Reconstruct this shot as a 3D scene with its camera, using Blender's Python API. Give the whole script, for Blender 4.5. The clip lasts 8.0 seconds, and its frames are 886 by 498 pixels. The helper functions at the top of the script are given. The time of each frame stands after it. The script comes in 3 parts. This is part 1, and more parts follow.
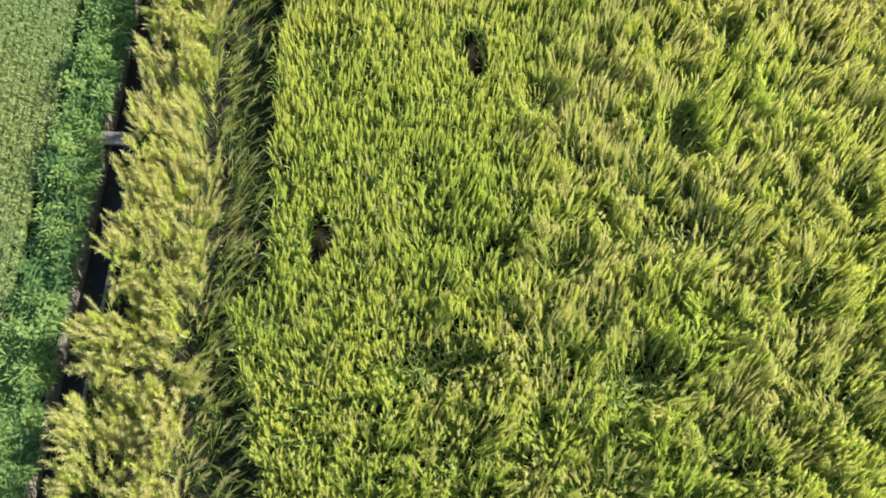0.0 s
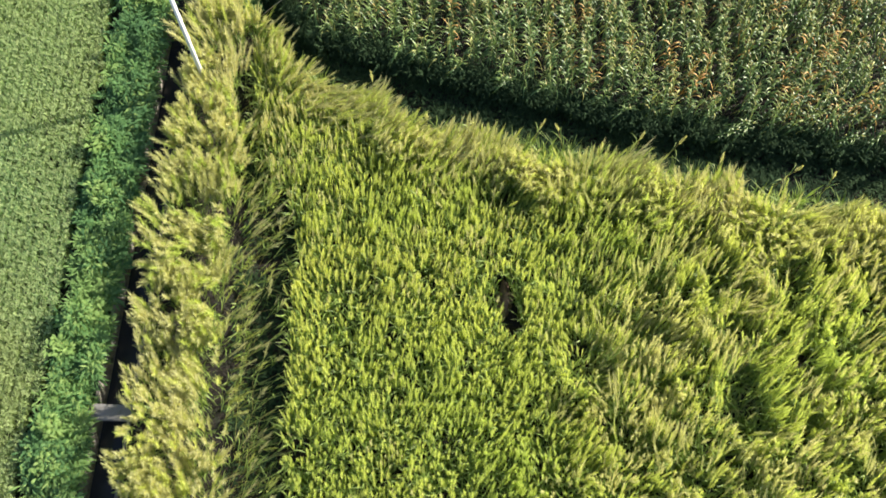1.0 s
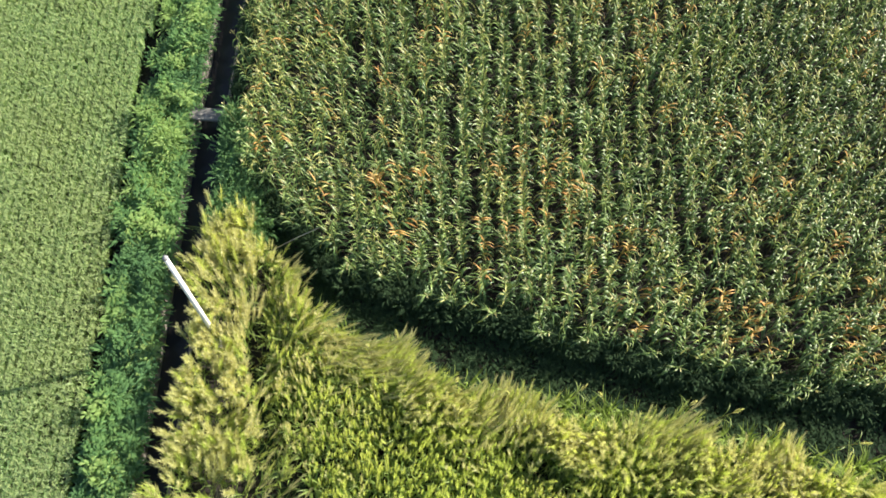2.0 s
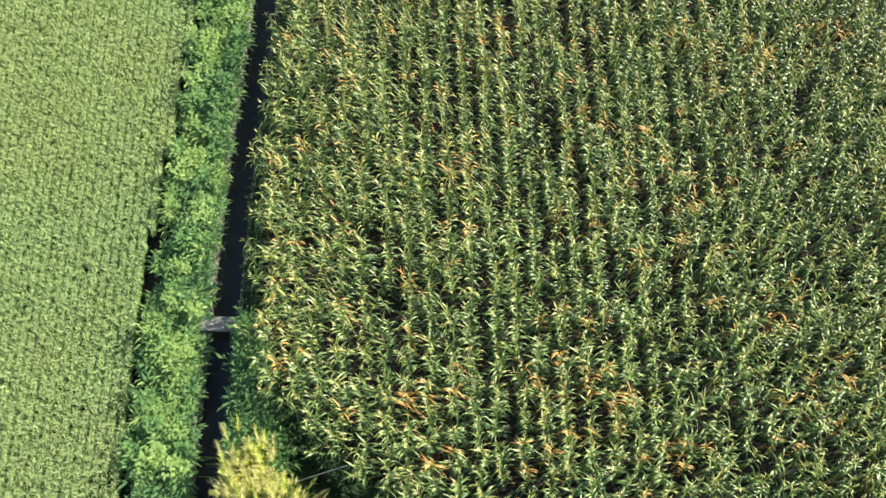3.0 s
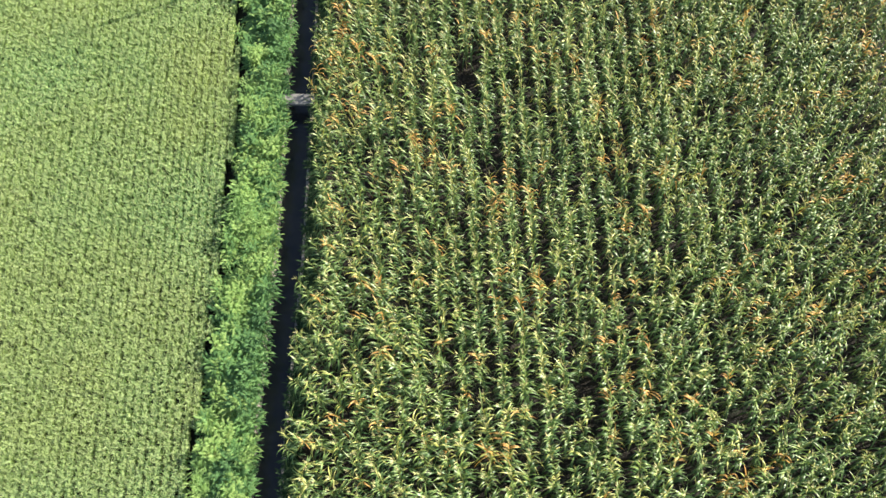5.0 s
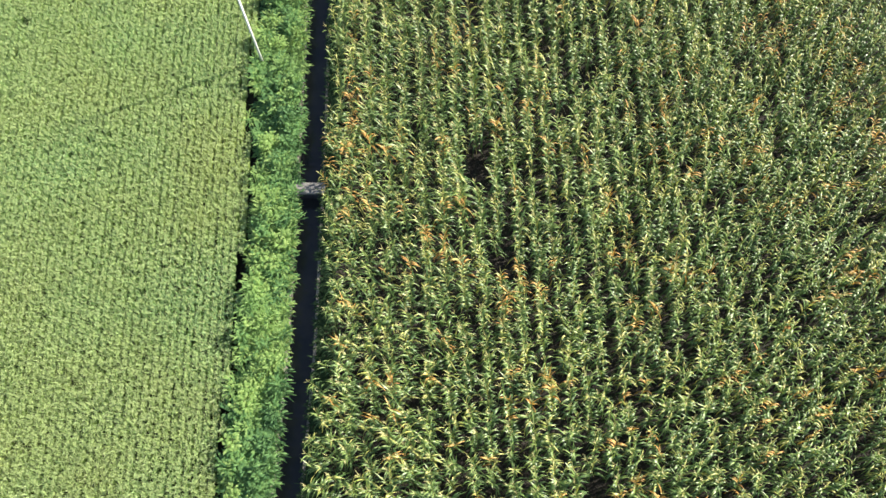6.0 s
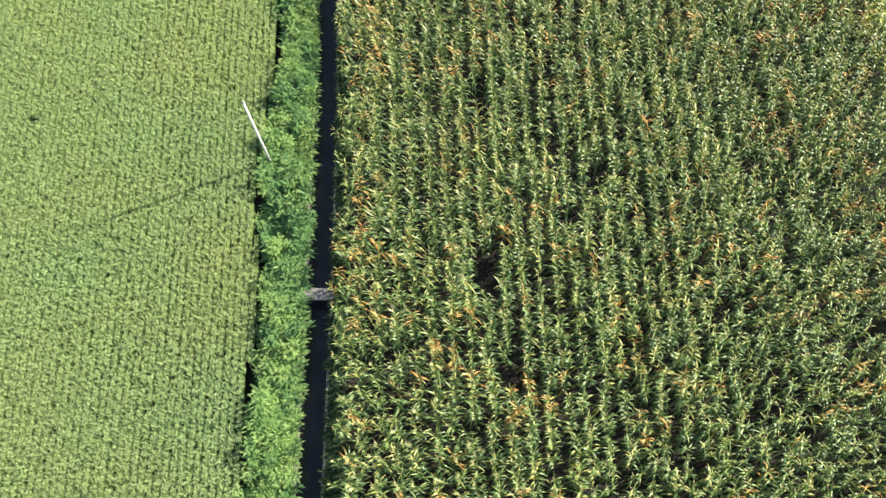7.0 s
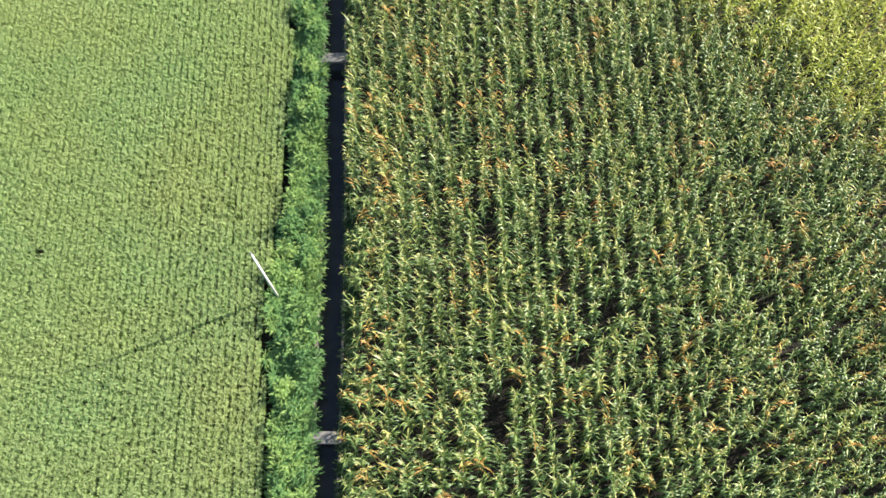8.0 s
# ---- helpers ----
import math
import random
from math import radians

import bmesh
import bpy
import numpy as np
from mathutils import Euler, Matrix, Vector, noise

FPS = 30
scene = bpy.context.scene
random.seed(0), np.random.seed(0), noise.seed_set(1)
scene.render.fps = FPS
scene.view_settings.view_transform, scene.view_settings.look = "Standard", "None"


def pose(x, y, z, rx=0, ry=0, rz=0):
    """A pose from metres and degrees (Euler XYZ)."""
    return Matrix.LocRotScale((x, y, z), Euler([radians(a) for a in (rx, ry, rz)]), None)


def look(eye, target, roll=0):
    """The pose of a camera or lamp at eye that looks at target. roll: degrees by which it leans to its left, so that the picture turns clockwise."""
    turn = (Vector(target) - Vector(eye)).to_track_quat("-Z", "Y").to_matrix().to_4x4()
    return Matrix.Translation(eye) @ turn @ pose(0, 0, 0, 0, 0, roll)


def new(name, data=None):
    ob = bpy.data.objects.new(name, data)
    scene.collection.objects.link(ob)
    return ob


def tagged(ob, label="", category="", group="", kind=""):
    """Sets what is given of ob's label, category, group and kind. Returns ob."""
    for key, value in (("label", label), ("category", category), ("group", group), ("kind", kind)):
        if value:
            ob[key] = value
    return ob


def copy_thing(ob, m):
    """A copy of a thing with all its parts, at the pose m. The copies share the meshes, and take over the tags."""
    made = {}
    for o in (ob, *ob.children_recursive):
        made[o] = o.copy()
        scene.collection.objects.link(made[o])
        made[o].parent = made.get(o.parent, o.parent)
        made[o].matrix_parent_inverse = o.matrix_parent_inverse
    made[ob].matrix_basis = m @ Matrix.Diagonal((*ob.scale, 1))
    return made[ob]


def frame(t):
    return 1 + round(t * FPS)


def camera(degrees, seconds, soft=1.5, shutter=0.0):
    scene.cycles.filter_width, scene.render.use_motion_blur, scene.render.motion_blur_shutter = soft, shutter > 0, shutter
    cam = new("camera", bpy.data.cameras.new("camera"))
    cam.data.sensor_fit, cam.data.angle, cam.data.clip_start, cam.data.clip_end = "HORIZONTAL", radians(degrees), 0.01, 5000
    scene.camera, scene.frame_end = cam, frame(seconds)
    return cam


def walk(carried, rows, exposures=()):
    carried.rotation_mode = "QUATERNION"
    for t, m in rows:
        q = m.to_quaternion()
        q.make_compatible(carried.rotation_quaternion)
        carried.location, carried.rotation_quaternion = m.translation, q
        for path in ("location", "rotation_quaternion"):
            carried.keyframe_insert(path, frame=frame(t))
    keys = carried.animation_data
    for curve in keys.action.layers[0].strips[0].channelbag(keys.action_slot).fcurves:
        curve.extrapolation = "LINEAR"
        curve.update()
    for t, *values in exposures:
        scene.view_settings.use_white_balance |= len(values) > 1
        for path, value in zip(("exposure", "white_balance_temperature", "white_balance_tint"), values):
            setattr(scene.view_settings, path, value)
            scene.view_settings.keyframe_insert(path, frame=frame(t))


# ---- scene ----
cam = camera(60.0, 8.0, soft=1.5, shutter=0.12)
PATH = [
    (0, (-0.129, -4.095, 25.67), (-0.008, -3.439, 23.784), 6.6),
    (0.5, (-0.267, 1.025, 25.707), (-0.149, 1.677, 23.82), 6.6),
    (1, (-0.465, 5.985, 25.891), (-0.345, 6.618, 23.998), 7.1),
    (1.5, (-0.646, 10.891, 26.113), (-0.528, 11.517, 24.217), 7.3),
    (2, (-0.873, 15.36, 26.422), (-0.755, 15.986, 24.526), 7.4),
    (2.2, (-0.973, 16.934, 26.505), (-0.855, 17.567, 24.612), 7.3),
    (3.3, (-1.475, 24.434, 26.707), (-1.353, 25.092, 24.822), 4.2),
    (3.5, (-1.528, 25.537, 26.86), (-1.403, 26.199, 24.977), 4.4),
    (4, (-1.578, 28.048, 27.479), (-1.455, 28.708, 25.595), 4.2),
    (4.5, (-1.634, 30.256, 28.093), (-1.512, 30.912, 26.207), 4.2),
    (4.7, (-1.659, 31.006, 28.304), (-1.537, 31.666, 26.42), 4.1),
    (5.8, (-1.727, 35.147, 29.912), (-1.609, 35.795, 28.023), 4.0),
    (6, (-1.722, 35.809, 30.113), (-1.603, 36.456, 28.224), 4.1),
    (6.5, (-1.647, 37.74, 30.782), (-1.532, 38.382, 28.891), 3.9),
    (7, (-1.574, 40.164, 31.549), (-1.459, 40.802, 29.657), 3.9),
    (7.5, (-1.46, 42.898, 32.332), (-1.346, 43.537, 30.44), 3.8),
    (8, (-1.28, 45.65, 33.026), (-1.17, 46.302, 31.138), 3.3),
]
walk(cam, [(t, look(eye, target, roll)) for t, eye, target, roll in PATH], exposures=[(0, 1.30), (0.8, 1.36), (1.5, 1.42), (2.2, 1.48), (3.4, 1.72), (8, 1.72)])

# ---------------------------------------------------------------- light
SUN_AZ, SUN_EL = radians(70.5), radians(27.0)      # azimuth from +y towards +x
world = bpy.data.worlds.new("sky")
scene.world = world
world.use_nodes = True
wn = world.node_tree
sky = wn.nodes.new("ShaderNodeTexSky")
sky.sky_type = "NISHITA"
sky.sun_disc = False
sky.sun_elevation, sky.sun_rotation = SUN_EL, SUN_AZ
sky.altitude, sky.air_density, sky.dust_density = 20.0, 1.0, 1.5
wn.links.new(sky.outputs["Color"], wn.nodes["Background"].inputs["Color"])
wn.nodes["Background"].inputs["Strength"].default_value = 0.075

sun = new("sun", bpy.data.lights.new("sun", "SUN"))
sun.data.energy, sun.data.angle, sun.data.color = 5.0, radians(0.6), (1.0, 0.93, 0.81)
toward = Vector((math.sin(SUN_AZ) * math.cos(SUN_EL), math.cos(SUN_AZ) * math.cos(SUN_EL), math.sin(SUN_EL)))
sun.matrix_world = look(toward * 200, (0, 0, 0))

# ---------------------------------------------------------------- materials
def nodes_of(name):
    m = bpy.data.materials.new(name)
    m.use_nodes = True
    return m, m.node_tree, m.node_tree.nodes["Principled BSDF"]


def mix_rgb(nt, fac, a, b, blend="MIX"):
    n = nt.nodes.new("ShaderNodeMix")
    n.data_type, n.blend_type = "RGBA", blend
    for sock, v in ((n.inputs[0], fac), (n.inputs[6], a), (n.inputs[7], b)):
        if hasattr(v, "links"):
            nt.links.new(v, sock)
        elif isinstance(v, (int, float)):
            sock.default_value = v
        else:
            sock.default_value = (*v, 1.0)
    return n.outputs[2]


def noise_fac(nt, scale, detail=3.0, lo=0.35, hi=0.65, stretch=None):
    tc = nt.nodes.new("ShaderNodeTexCoord")
    n = nt.nodes.new("ShaderNodeTexNoise")
    n.inputs["Scale"].default_value, n.inputs["Detail"].default_value = scale, detail
    src = tc.outputs["Object"]
    if stretch:
        mp = nt.nodes.new("ShaderNodeMapping")
        mp.inputs["Scale"].default_value = stretch
        nt.links.new(src, mp.inputs["Vector"])
        src = mp.outputs["Vector"]
    nt.links.new(src, n.inputs["Vector"])
    r = nt.nodes.new("ShaderNodeMapRange")
    r.inputs["From Min"].default_value, r.inputs["From Max"].default_value = lo, hi
    nt.links.new(n.outputs["Fac"], r.inputs["Value"])
    return r.outputs["Result"]


def bump(nt, p, fac, strength=0.4, distance=0.02):
    b = nt.nodes.new("ShaderNodeBump")
    b.inputs["Strength"].default_value, b.inputs["Distance"].default_value = strength, distance
    nt.links.new(fac, b.inputs["Height"])
    nt.links.new(b.outputs["Normal"], p.inputs["Normal"])


def leaf_material(name, c1, c2, patch, rough=0.5, trans=0.35, patch_scale=0.18, gloss=0.5, patch_amount=0.6):
    """Foliage: blade-to-blade variation, drifts of another tone over the field, fine mottling, light through the blade."""
    m, nt, p = nodes_of(name)
    geo = nt.nodes.new("ShaderNodeNewGeometry")
    col = mix_rgb(nt, geo.outputs["Random Per Island"], c1, c2)
    drift = nt.nodes.new("ShaderNodeMath")
    drift.operation = "MULTIPLY"
    nt.links.new(noise_fac(nt, patch_scale, 4.0), drift.inputs[0])
    drift.inputs[1].default_value = patch_amount
    col = mix_rgb(nt, drift.outputs[0], col, patch)
    fine = mix_rgb(nt, noise_fac(nt, 14.0, 2.0, 0.3, 0.7), (0.82, 0.84, 0.80), (1.12, 1.10, 1.08))
    col = mix_rgb(nt, 1.0, col, fine, "MULTIPLY")
    nt.links.new(col, p.inputs["Base Color"])
    p.inputs["Roughness"].default_value = rough
    p.inputs["Specular IOR Level"].default_value = gloss
    tr = nt.nodes.new("ShaderNodeBsdfTranslucent")
    tcol = mix_rgb(nt, 1.0, col, (1.14, 1.18, 0.75), "MULTIPLY")
    nt.links.new(tcol, tr.inputs["Color"])
    ms = nt.nodes.new("ShaderNodeMixShader")
    ms.inputs[0].default_value = trans
    nt.links.new(p.outputs[0], ms.inputs[1])
    nt.links.new(tr.outputs[0], ms.inputs[2])
    nt.links.new(ms.outputs[0], nt.nodes["Material Output"].inputs["Surface"])
    return m


def brown_earth_material():
    m, nt, p = nodes_of("brown_earth")
    a = mix_rgb(nt, noise_fac(nt, 4.0, 5.0), (0.240, 0.155, 0.105), (0.340, 0.235, 0.165))
    a = mix_rgb(nt, noise_fac(nt, 22.0, 4.0), a, (0.170, 0.112, 0.078))
    nt.links.new(a, p.inputs["Base Color"])
    p.inputs["Roughness"].default_value = 0.95
    bump(nt, p, noise_fac(nt, 18.0, 6.0, 0.2, 0.8), 0.8, 0.04)
    return m


def far_field_material():
    m, nt, p = nodes_of("far_field")
    a = mix_rgb(nt, noise_fac(nt, 0.03, 4.0), (0.105, 0.150, 0.045), (0.165, 0.190, 0.060))
    a = mix_rgb(nt, noise_fac(nt, 0.6, 6.0), a, (0.085, 0.130, 0.038))
    a = mix_rgb(nt, noise_fac(nt, 6.0, 4.0), a, (0.140, 0.175, 0.052))
    nt.links.new(a, p.inputs["Base Color"])
    p.inputs["Roughness"].default_value = 0.95
    bump(nt, p, noise_fac(nt, 5.0, 6.0, 0.2, 0.8), 1.0, 0.15)
    return m


def mossy_material():
    m, nt, p = nodes_of("mossy_concrete")
    a = mix_rgb(nt, noise_fac(nt, 1.5, 6.0), (0.135, 0.122, 0.102), (0.225, 0.205, 0.172))
    a = mix_rgb(nt, noise_fac(nt, 4.0, 5.0, 0.5, 0.7), a, (0.085, 0.088, 0.058))
    nt.links.new(a, p.inputs["Base Color"])
    p.inputs["Roughness"].default_value = 0.95
    bump(nt, p, noise_fac(nt, 25.0, 5.0, 0.2, 0.8), 0.6, 0.01)
    return m


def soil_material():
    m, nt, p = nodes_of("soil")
    # near black: shade between the crop rows is put into the soil colour
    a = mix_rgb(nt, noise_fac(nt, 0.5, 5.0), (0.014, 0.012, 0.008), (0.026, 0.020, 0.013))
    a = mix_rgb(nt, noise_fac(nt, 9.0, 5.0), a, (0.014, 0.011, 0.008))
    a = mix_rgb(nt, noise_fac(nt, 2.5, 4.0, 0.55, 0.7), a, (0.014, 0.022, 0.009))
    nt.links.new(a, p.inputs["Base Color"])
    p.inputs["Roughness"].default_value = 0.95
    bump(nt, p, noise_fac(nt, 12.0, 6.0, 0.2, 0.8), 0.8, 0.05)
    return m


def concrete_material():
    m, nt, p = nodes_of("weathered_concrete")
    a = mix_rgb(nt, noise_fac(nt, 1.2, 6.0), (0.150, 0.142, 0.130), (0.250, 0.238, 0.220))
    a = mix_rgb(nt, noise_fac(nt, 5.0, 6.0, 0.5, 0.72), a, (0.085, 0.085, 0.070))
    a = mix_rgb(nt, noise_fac(nt, 40.0, 2.0, 0.3, 0.7), a, (0.20, 0.19, 0.178))
    nt.links.new(a, p.inputs["Base Color"])
    p.inputs["Roughness"].default_value = 0.9
    bump(nt, p, noise_fac(nt, 25.0, 5.0, 0.2, 0.8), 0.5, 0.01)
    return m


def water_material():
    m, nt, p = nodes_of("ditch_water")
    a = mix_rgb(nt, noise_fac(nt, 0.9, 4.0), (0.026, 0.029, 0.036), (0.042, 0.042, 0.044))
    nt.links.new(a, p.inputs["Base Color"])
    p.inputs["Roughness"].default_value = 0.12
    p.inputs["IOR"].default_value = 1.33
    bump(nt, p, noise_fac(nt, 3.0, 2.0, 0.2, 0.8), 0.15, 0.01)
    return m


def paint_material(name, c1, c2, rough=0.45):
    m, nt, p = nodes_of(name)
    a = mix_rgb(nt, noise_fac(nt, 3.0, 5.0), c1, c2)
    a = mix_rgb(nt, noise_fac(nt, 30.0, 3.0, 0.6, 0.75), a, tuple(v * 0.6 for v in c2))
    nt.links.new(a, p.inputs["Base Color"])
    p.inputs["Roughness"].default_value = rough
    return m


FAR_FIELD, BROWN_EARTH = far_field_material(), brown_earth_material()
SOIL, CONCRETE, MOSSY, WATER = soil_material(), concrete_material(), mossy_material(), water_material()
POLE_PAINT = paint_material("pole_paint", (0.72, 0.72, 0.70), (0.60, 0.60, 0.59))
DARK_METAL = paint_material("grey_metal", (0.20, 0.20, 0.21), (0.28, 0.28, 0.28), 0.5)
CANE = paint_material("dry_cane", (0.42, 0.37, 0.28), (0.52, 0.46, 0.36), 0.7)

RICE = leaf_material("rice_blade", (0.265, 0.405, 0.190), (0.370, 0.510, 0.250), (0.405, 0.465, 0.200), 0.55, 0.46, 0.16, 0.35, 0.75)
RICE_EAR = leaf_material("rice_ear", (0.450, 0.540, 0.230), (0.530, 0.600, 0.290), (0.430, 0.530, 0.210), 0.6, 0.38, 0.2)
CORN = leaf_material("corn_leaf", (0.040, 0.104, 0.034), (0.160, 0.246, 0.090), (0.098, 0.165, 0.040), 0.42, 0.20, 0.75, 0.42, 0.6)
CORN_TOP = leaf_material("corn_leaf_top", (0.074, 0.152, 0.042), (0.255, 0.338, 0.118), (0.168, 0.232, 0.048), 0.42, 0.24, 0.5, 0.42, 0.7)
CORN_PALE = leaf_material("corn_leaf_pale", (0.290, 0.340, 0.085), (0.490, 0.485, 0.175), (0.380, 0.370, 0.085), 0.5, 0.30, 0.6)
CORN_RIPE = leaf_material("corn_leaf_ripe", (0.340, 0.420, 0.070), (0.560, 0.560, 0.140), (0.440, 0.500, 0.085), 0.5, 0.42, 0.6, 0.5)
CORN_DRY = leaf_material("corn_leaf_dry", (0.500, 0.235, 0.055), (0.680, 0.450, 0.140), (0.460, 0.260, 0.075), 0.6, 0.32, 0.6)
CORN_STALK = leaf_material("corn_stalk", (0.110, 0.150, 0.045), (0.170, 0.180, 0.060), (0.150, 0.130, 0.050), 0.5, 0.05, 0.3)
TASSEL = leaf_material("corn_tassel", (0.400, 0.400, 0.180), (0.500, 0.470, 0.240), (0.370, 0.330, 0.150), 0.75, 0.28, 0.4)
GRASS_BLADE = leaf_material("grass_blade", (0.205, 0.300, 0.072), (0.350, 0.450, 0.125), (0.245, 0.335, 0.082), 0.5, 0.48, 0.14)
PLUME_GREEN = leaf_material("plume_green", (0.560, 0.590, 0.165), (0.680, 0.680, 0.250), (0.480, 0.570, 0.160), 0.8, 0.52, 0.16, 0.2, 0.8)
PLUME_TAN = leaf_material("plume_tan", (0.570, 0.540, 0.280), (0.665, 0.625, 0.370), (0.510, 0.520, 0.235), 0.85, 0.52, 0.22, 0.15, 0.8)
STRAW = leaf_material("straw", (0.330, 0.290, 0.105), (0.430, 0.370, 0.150), (0.250, 0.250, 0.070), 0.6, 0.30, 0.3)
# the dark blue-green drift also paints shadow between the clumps
WEED = leaf_material("weed_leaf", (0.110, 0.235, 0.080), (0.215, 0.365, 0.115), (0.085, 0.185, 0.075), 0.6, 0.36, 0.7, 0.3, 0.9)
# weed green taken near black: shade of corn and grass put into the colour
WEED_PAINTED_SHADE = leaf_material("weed_leaf_painted_shade", (0.030, 0.056, 0.026), (0.054, 0.090, 0.040), (0.030, 0.058, 0.030), 0.9, 0.2, 0.35, 0.1)
WEED_LIGHT = leaf_material("weed_leaf_light", (0.225, 0.360, 0.105), (0.355, 0.470, 0.155), (0.210, 0.350, 0.120), 0.6, 0.42, 0.5, 0.3, 0.8)
FOLIAGE = [RICE, RICE_EAR, CORN, CORN_TOP, CORN_PALE, CORN_RIPE, CORN_DRY, CORN_STALK, TASSEL, GRASS_BLADE, PLUME_GREEN, PLUME_TAN, STRAW, WEED, WEED_LIGHT, WEED_PAINTED_SHADE]
SLOT = {m.name: i for i, m in enumerate(FOLIAGE)}

# ---------------------------------------------------------------- plan
rng = np.random.default_rng(7)


def ditch_left(y):
    return np.interp(y, [-3, 6, 15.5, 27.5, 36, 42.3, 50, 58, 71, 90], [-11.93, -10.79, -9.70, -8.38, -7.36, -6.41, -5.56, -4.78, -3.86, -2.46])


DITCH_W = 1.04


def ditch_right(y):
    return ditch_left(y) + DITCH_W


def rice_edge(y):
    return np.interp(y, [-6, 3, 8, 13, 18, 22, 27, 31, 34.6, 38, 43, 47, 50.5, 54.5, 57, 60, 64.5, 69, 90],
                     [-14.0, -13.1, -12.5, -11.8, -11.45, -11.0, -10.8, -10.3, -9.75, -9.2, -8.4, -7.9, -7.5, -7.6, -7.1, -6.4, -5.95, -5.5, -3.9])


def corn_front(x):
    return np.interp(x, [-8, -6.4, -5, -3, 1.3, 5, 9, 12.5, 15.6, 30], [29.6, 27.5, 25.5, 22.9, 21.4, 20.0, 18.75, 17.95, 17.45, 14.7])


def grass_back(x):
    return np.interp(x, [-9, -7.5, -5.7, -4.9, -3.35, -0.7, 1.1, 4.9, 8.6, 12.3, 15.4, 30], [25.0, 25.3, 25.0, 22.4, 20.9, 19.3, 18.2, 17.4, 16.5, 15.4, 14.6, 11.2])


def rice_west(y):
    return np.interp(y, [-9, 16, 35, 51, 60, 73], [-15.2, -16.6, -17.6, -18.6, -20.2, -21.8])


def corn_east(y):
    return np.interp(y, [-8, 14, 47, 56, 68], [16.9, 21.5, 22, 24, 26.5])


def ground_height(x, y):
    """Paddy and corn soil near zero, a low bank along the ditch."""
    dl, dr, re = ditch_left(y), ditch_right(y), rice_edge(y)
    left = np.interp(x - re, [-0.3, 0.3, 3.0], [0.0, 0.32, 0.40])
    right = np.interp(x - dr, [0.1, 0.7, 1.5], [0.38, 0.22, 0.05])
    return np.where(x < (dl + dr) / 2, left, right)


def wavy(x, y, f, s):
    """A smooth field between about -1 and 1."""
    return (np.sin(f * (1.0 * x + 0.6 * y) + s) + np.sin(f * (-0.7 * x + 1.3 * y) * 1.37 + 2.1 * s)
            + np.sin(f * (1.9 * x - 0.5 * y) * 0.83 + 3.7 * s)) / 2.2


def tufts(x, y, cell, seed):
    """For every place the lean (x, y) and the height of the tuft it grows in, tufts being about a cell wide."""
    u = np.floor((x + 0.35 * cell * wavy(x, y, 2.3 / cell, seed)) / cell).astype(int)
    v = np.floor((y + 0.35 * cell * wavy(y, x, 2.1 / cell, seed + 1.0)) / cell).astype(int)
    table = np.random.default_rng(int(seed * 10)).normal(0, 1, (4096, 3))
    row = table[(u * 73 + v * 1291) % 4096]
    return row[:, 0], row[:, 1], row[:, 2]


# ---------------------------------------------------------------- mesh helpers
def mesh_from(name, verts, tris, mats, slots=None, smooth=True):
    """A mesh from arrays of corners and triangles."""
    me = bpy.data.meshes.new(name)
    me.vertices.add(len(verts))
    me.vertices.foreach_set("co", np.ascontiguousarray(verts, dtype=np.float32).ravel())
    me.loops.add(3 * len(tris))
    me.loops.foreach_set("vertex_index", np.ascontiguousarray(tris, dtype=np.int32).ravel())
    me.polygons.add(len(tris))
    me.polygons.foreach_set("loop_start", np.arange(0, 3 * len(tris), 3, dtype=np.int32))
    if slots is not None:
        me.polygons.foreach_set("material_index", np.ascontiguousarray(slots, dtype=np.int32))
    me.polygons.foreach_set("use_smooth", np.full(len(tris), smooth))
    for m in mats:
        me.materials.append(m)
    me.update(calc_edges=True)
    return me


class Shape:
    """Collects strips and prisms into one template of corners, triangles and material slots."""

    def __init__(self):
        self.v, self.t, self.s = [], [], []

    def strip(self, pts, widths, side, slot):
        """A ribbon along pts, as wide as widths, spread along side; a last width of zero makes a tip."""
        pts, side = np.asarray(pts, float), np.asarray(side, float)
        base = len(self.v)
        rows = []
        for p, w in zip(pts, widths):
            if w <= 0:
                self.v.append(p)
                rows.append((len(self.v) - 1,))
            else:
                self.v.append(p - side * w / 2)
                self.v.append(p + side * w / 2)
                rows.append((len(self.v) - 2, len(self.v) - 1))
        for a, b in zip(rows, rows[1:]):
            if len(a) == 2 and len(b) == 2:
                self.t += [(a[0], a[1], b[1]), (a[0], b[1], b[0])]
                self.s += [slot, slot]
            elif len(a) == 2:
                self.t.append((a[0], a[1], b[0]))
                self.s.append(slot)
            elif len(b) == 2:
                self.t.append((a[0], b[1], b[0]))
                self.s.append(slot)

    def tube(self, pts, radii, slot, n=3):
        base = len(self.v)
        for p, r in zip(pts, radii):
            for k in range(n):
                a = 2 * math.pi * k / n
                self.v.append(np.array((p[0] + r * math.cos(a), p[1] + r * math.sin(a), p[2])))
        for i in range(len(pts) - 1):
            for k in range(n):
                a, b = base + i * n + k, base + i * n + (k + 1) % n
                self.t += [(a, b, b + n), (a, b + n, a + n)]
                self.s += [slot, slot]

    def arrays(self):
        return np.array(self.v, float), np.array(self.t, int), np.array(self.s, int)


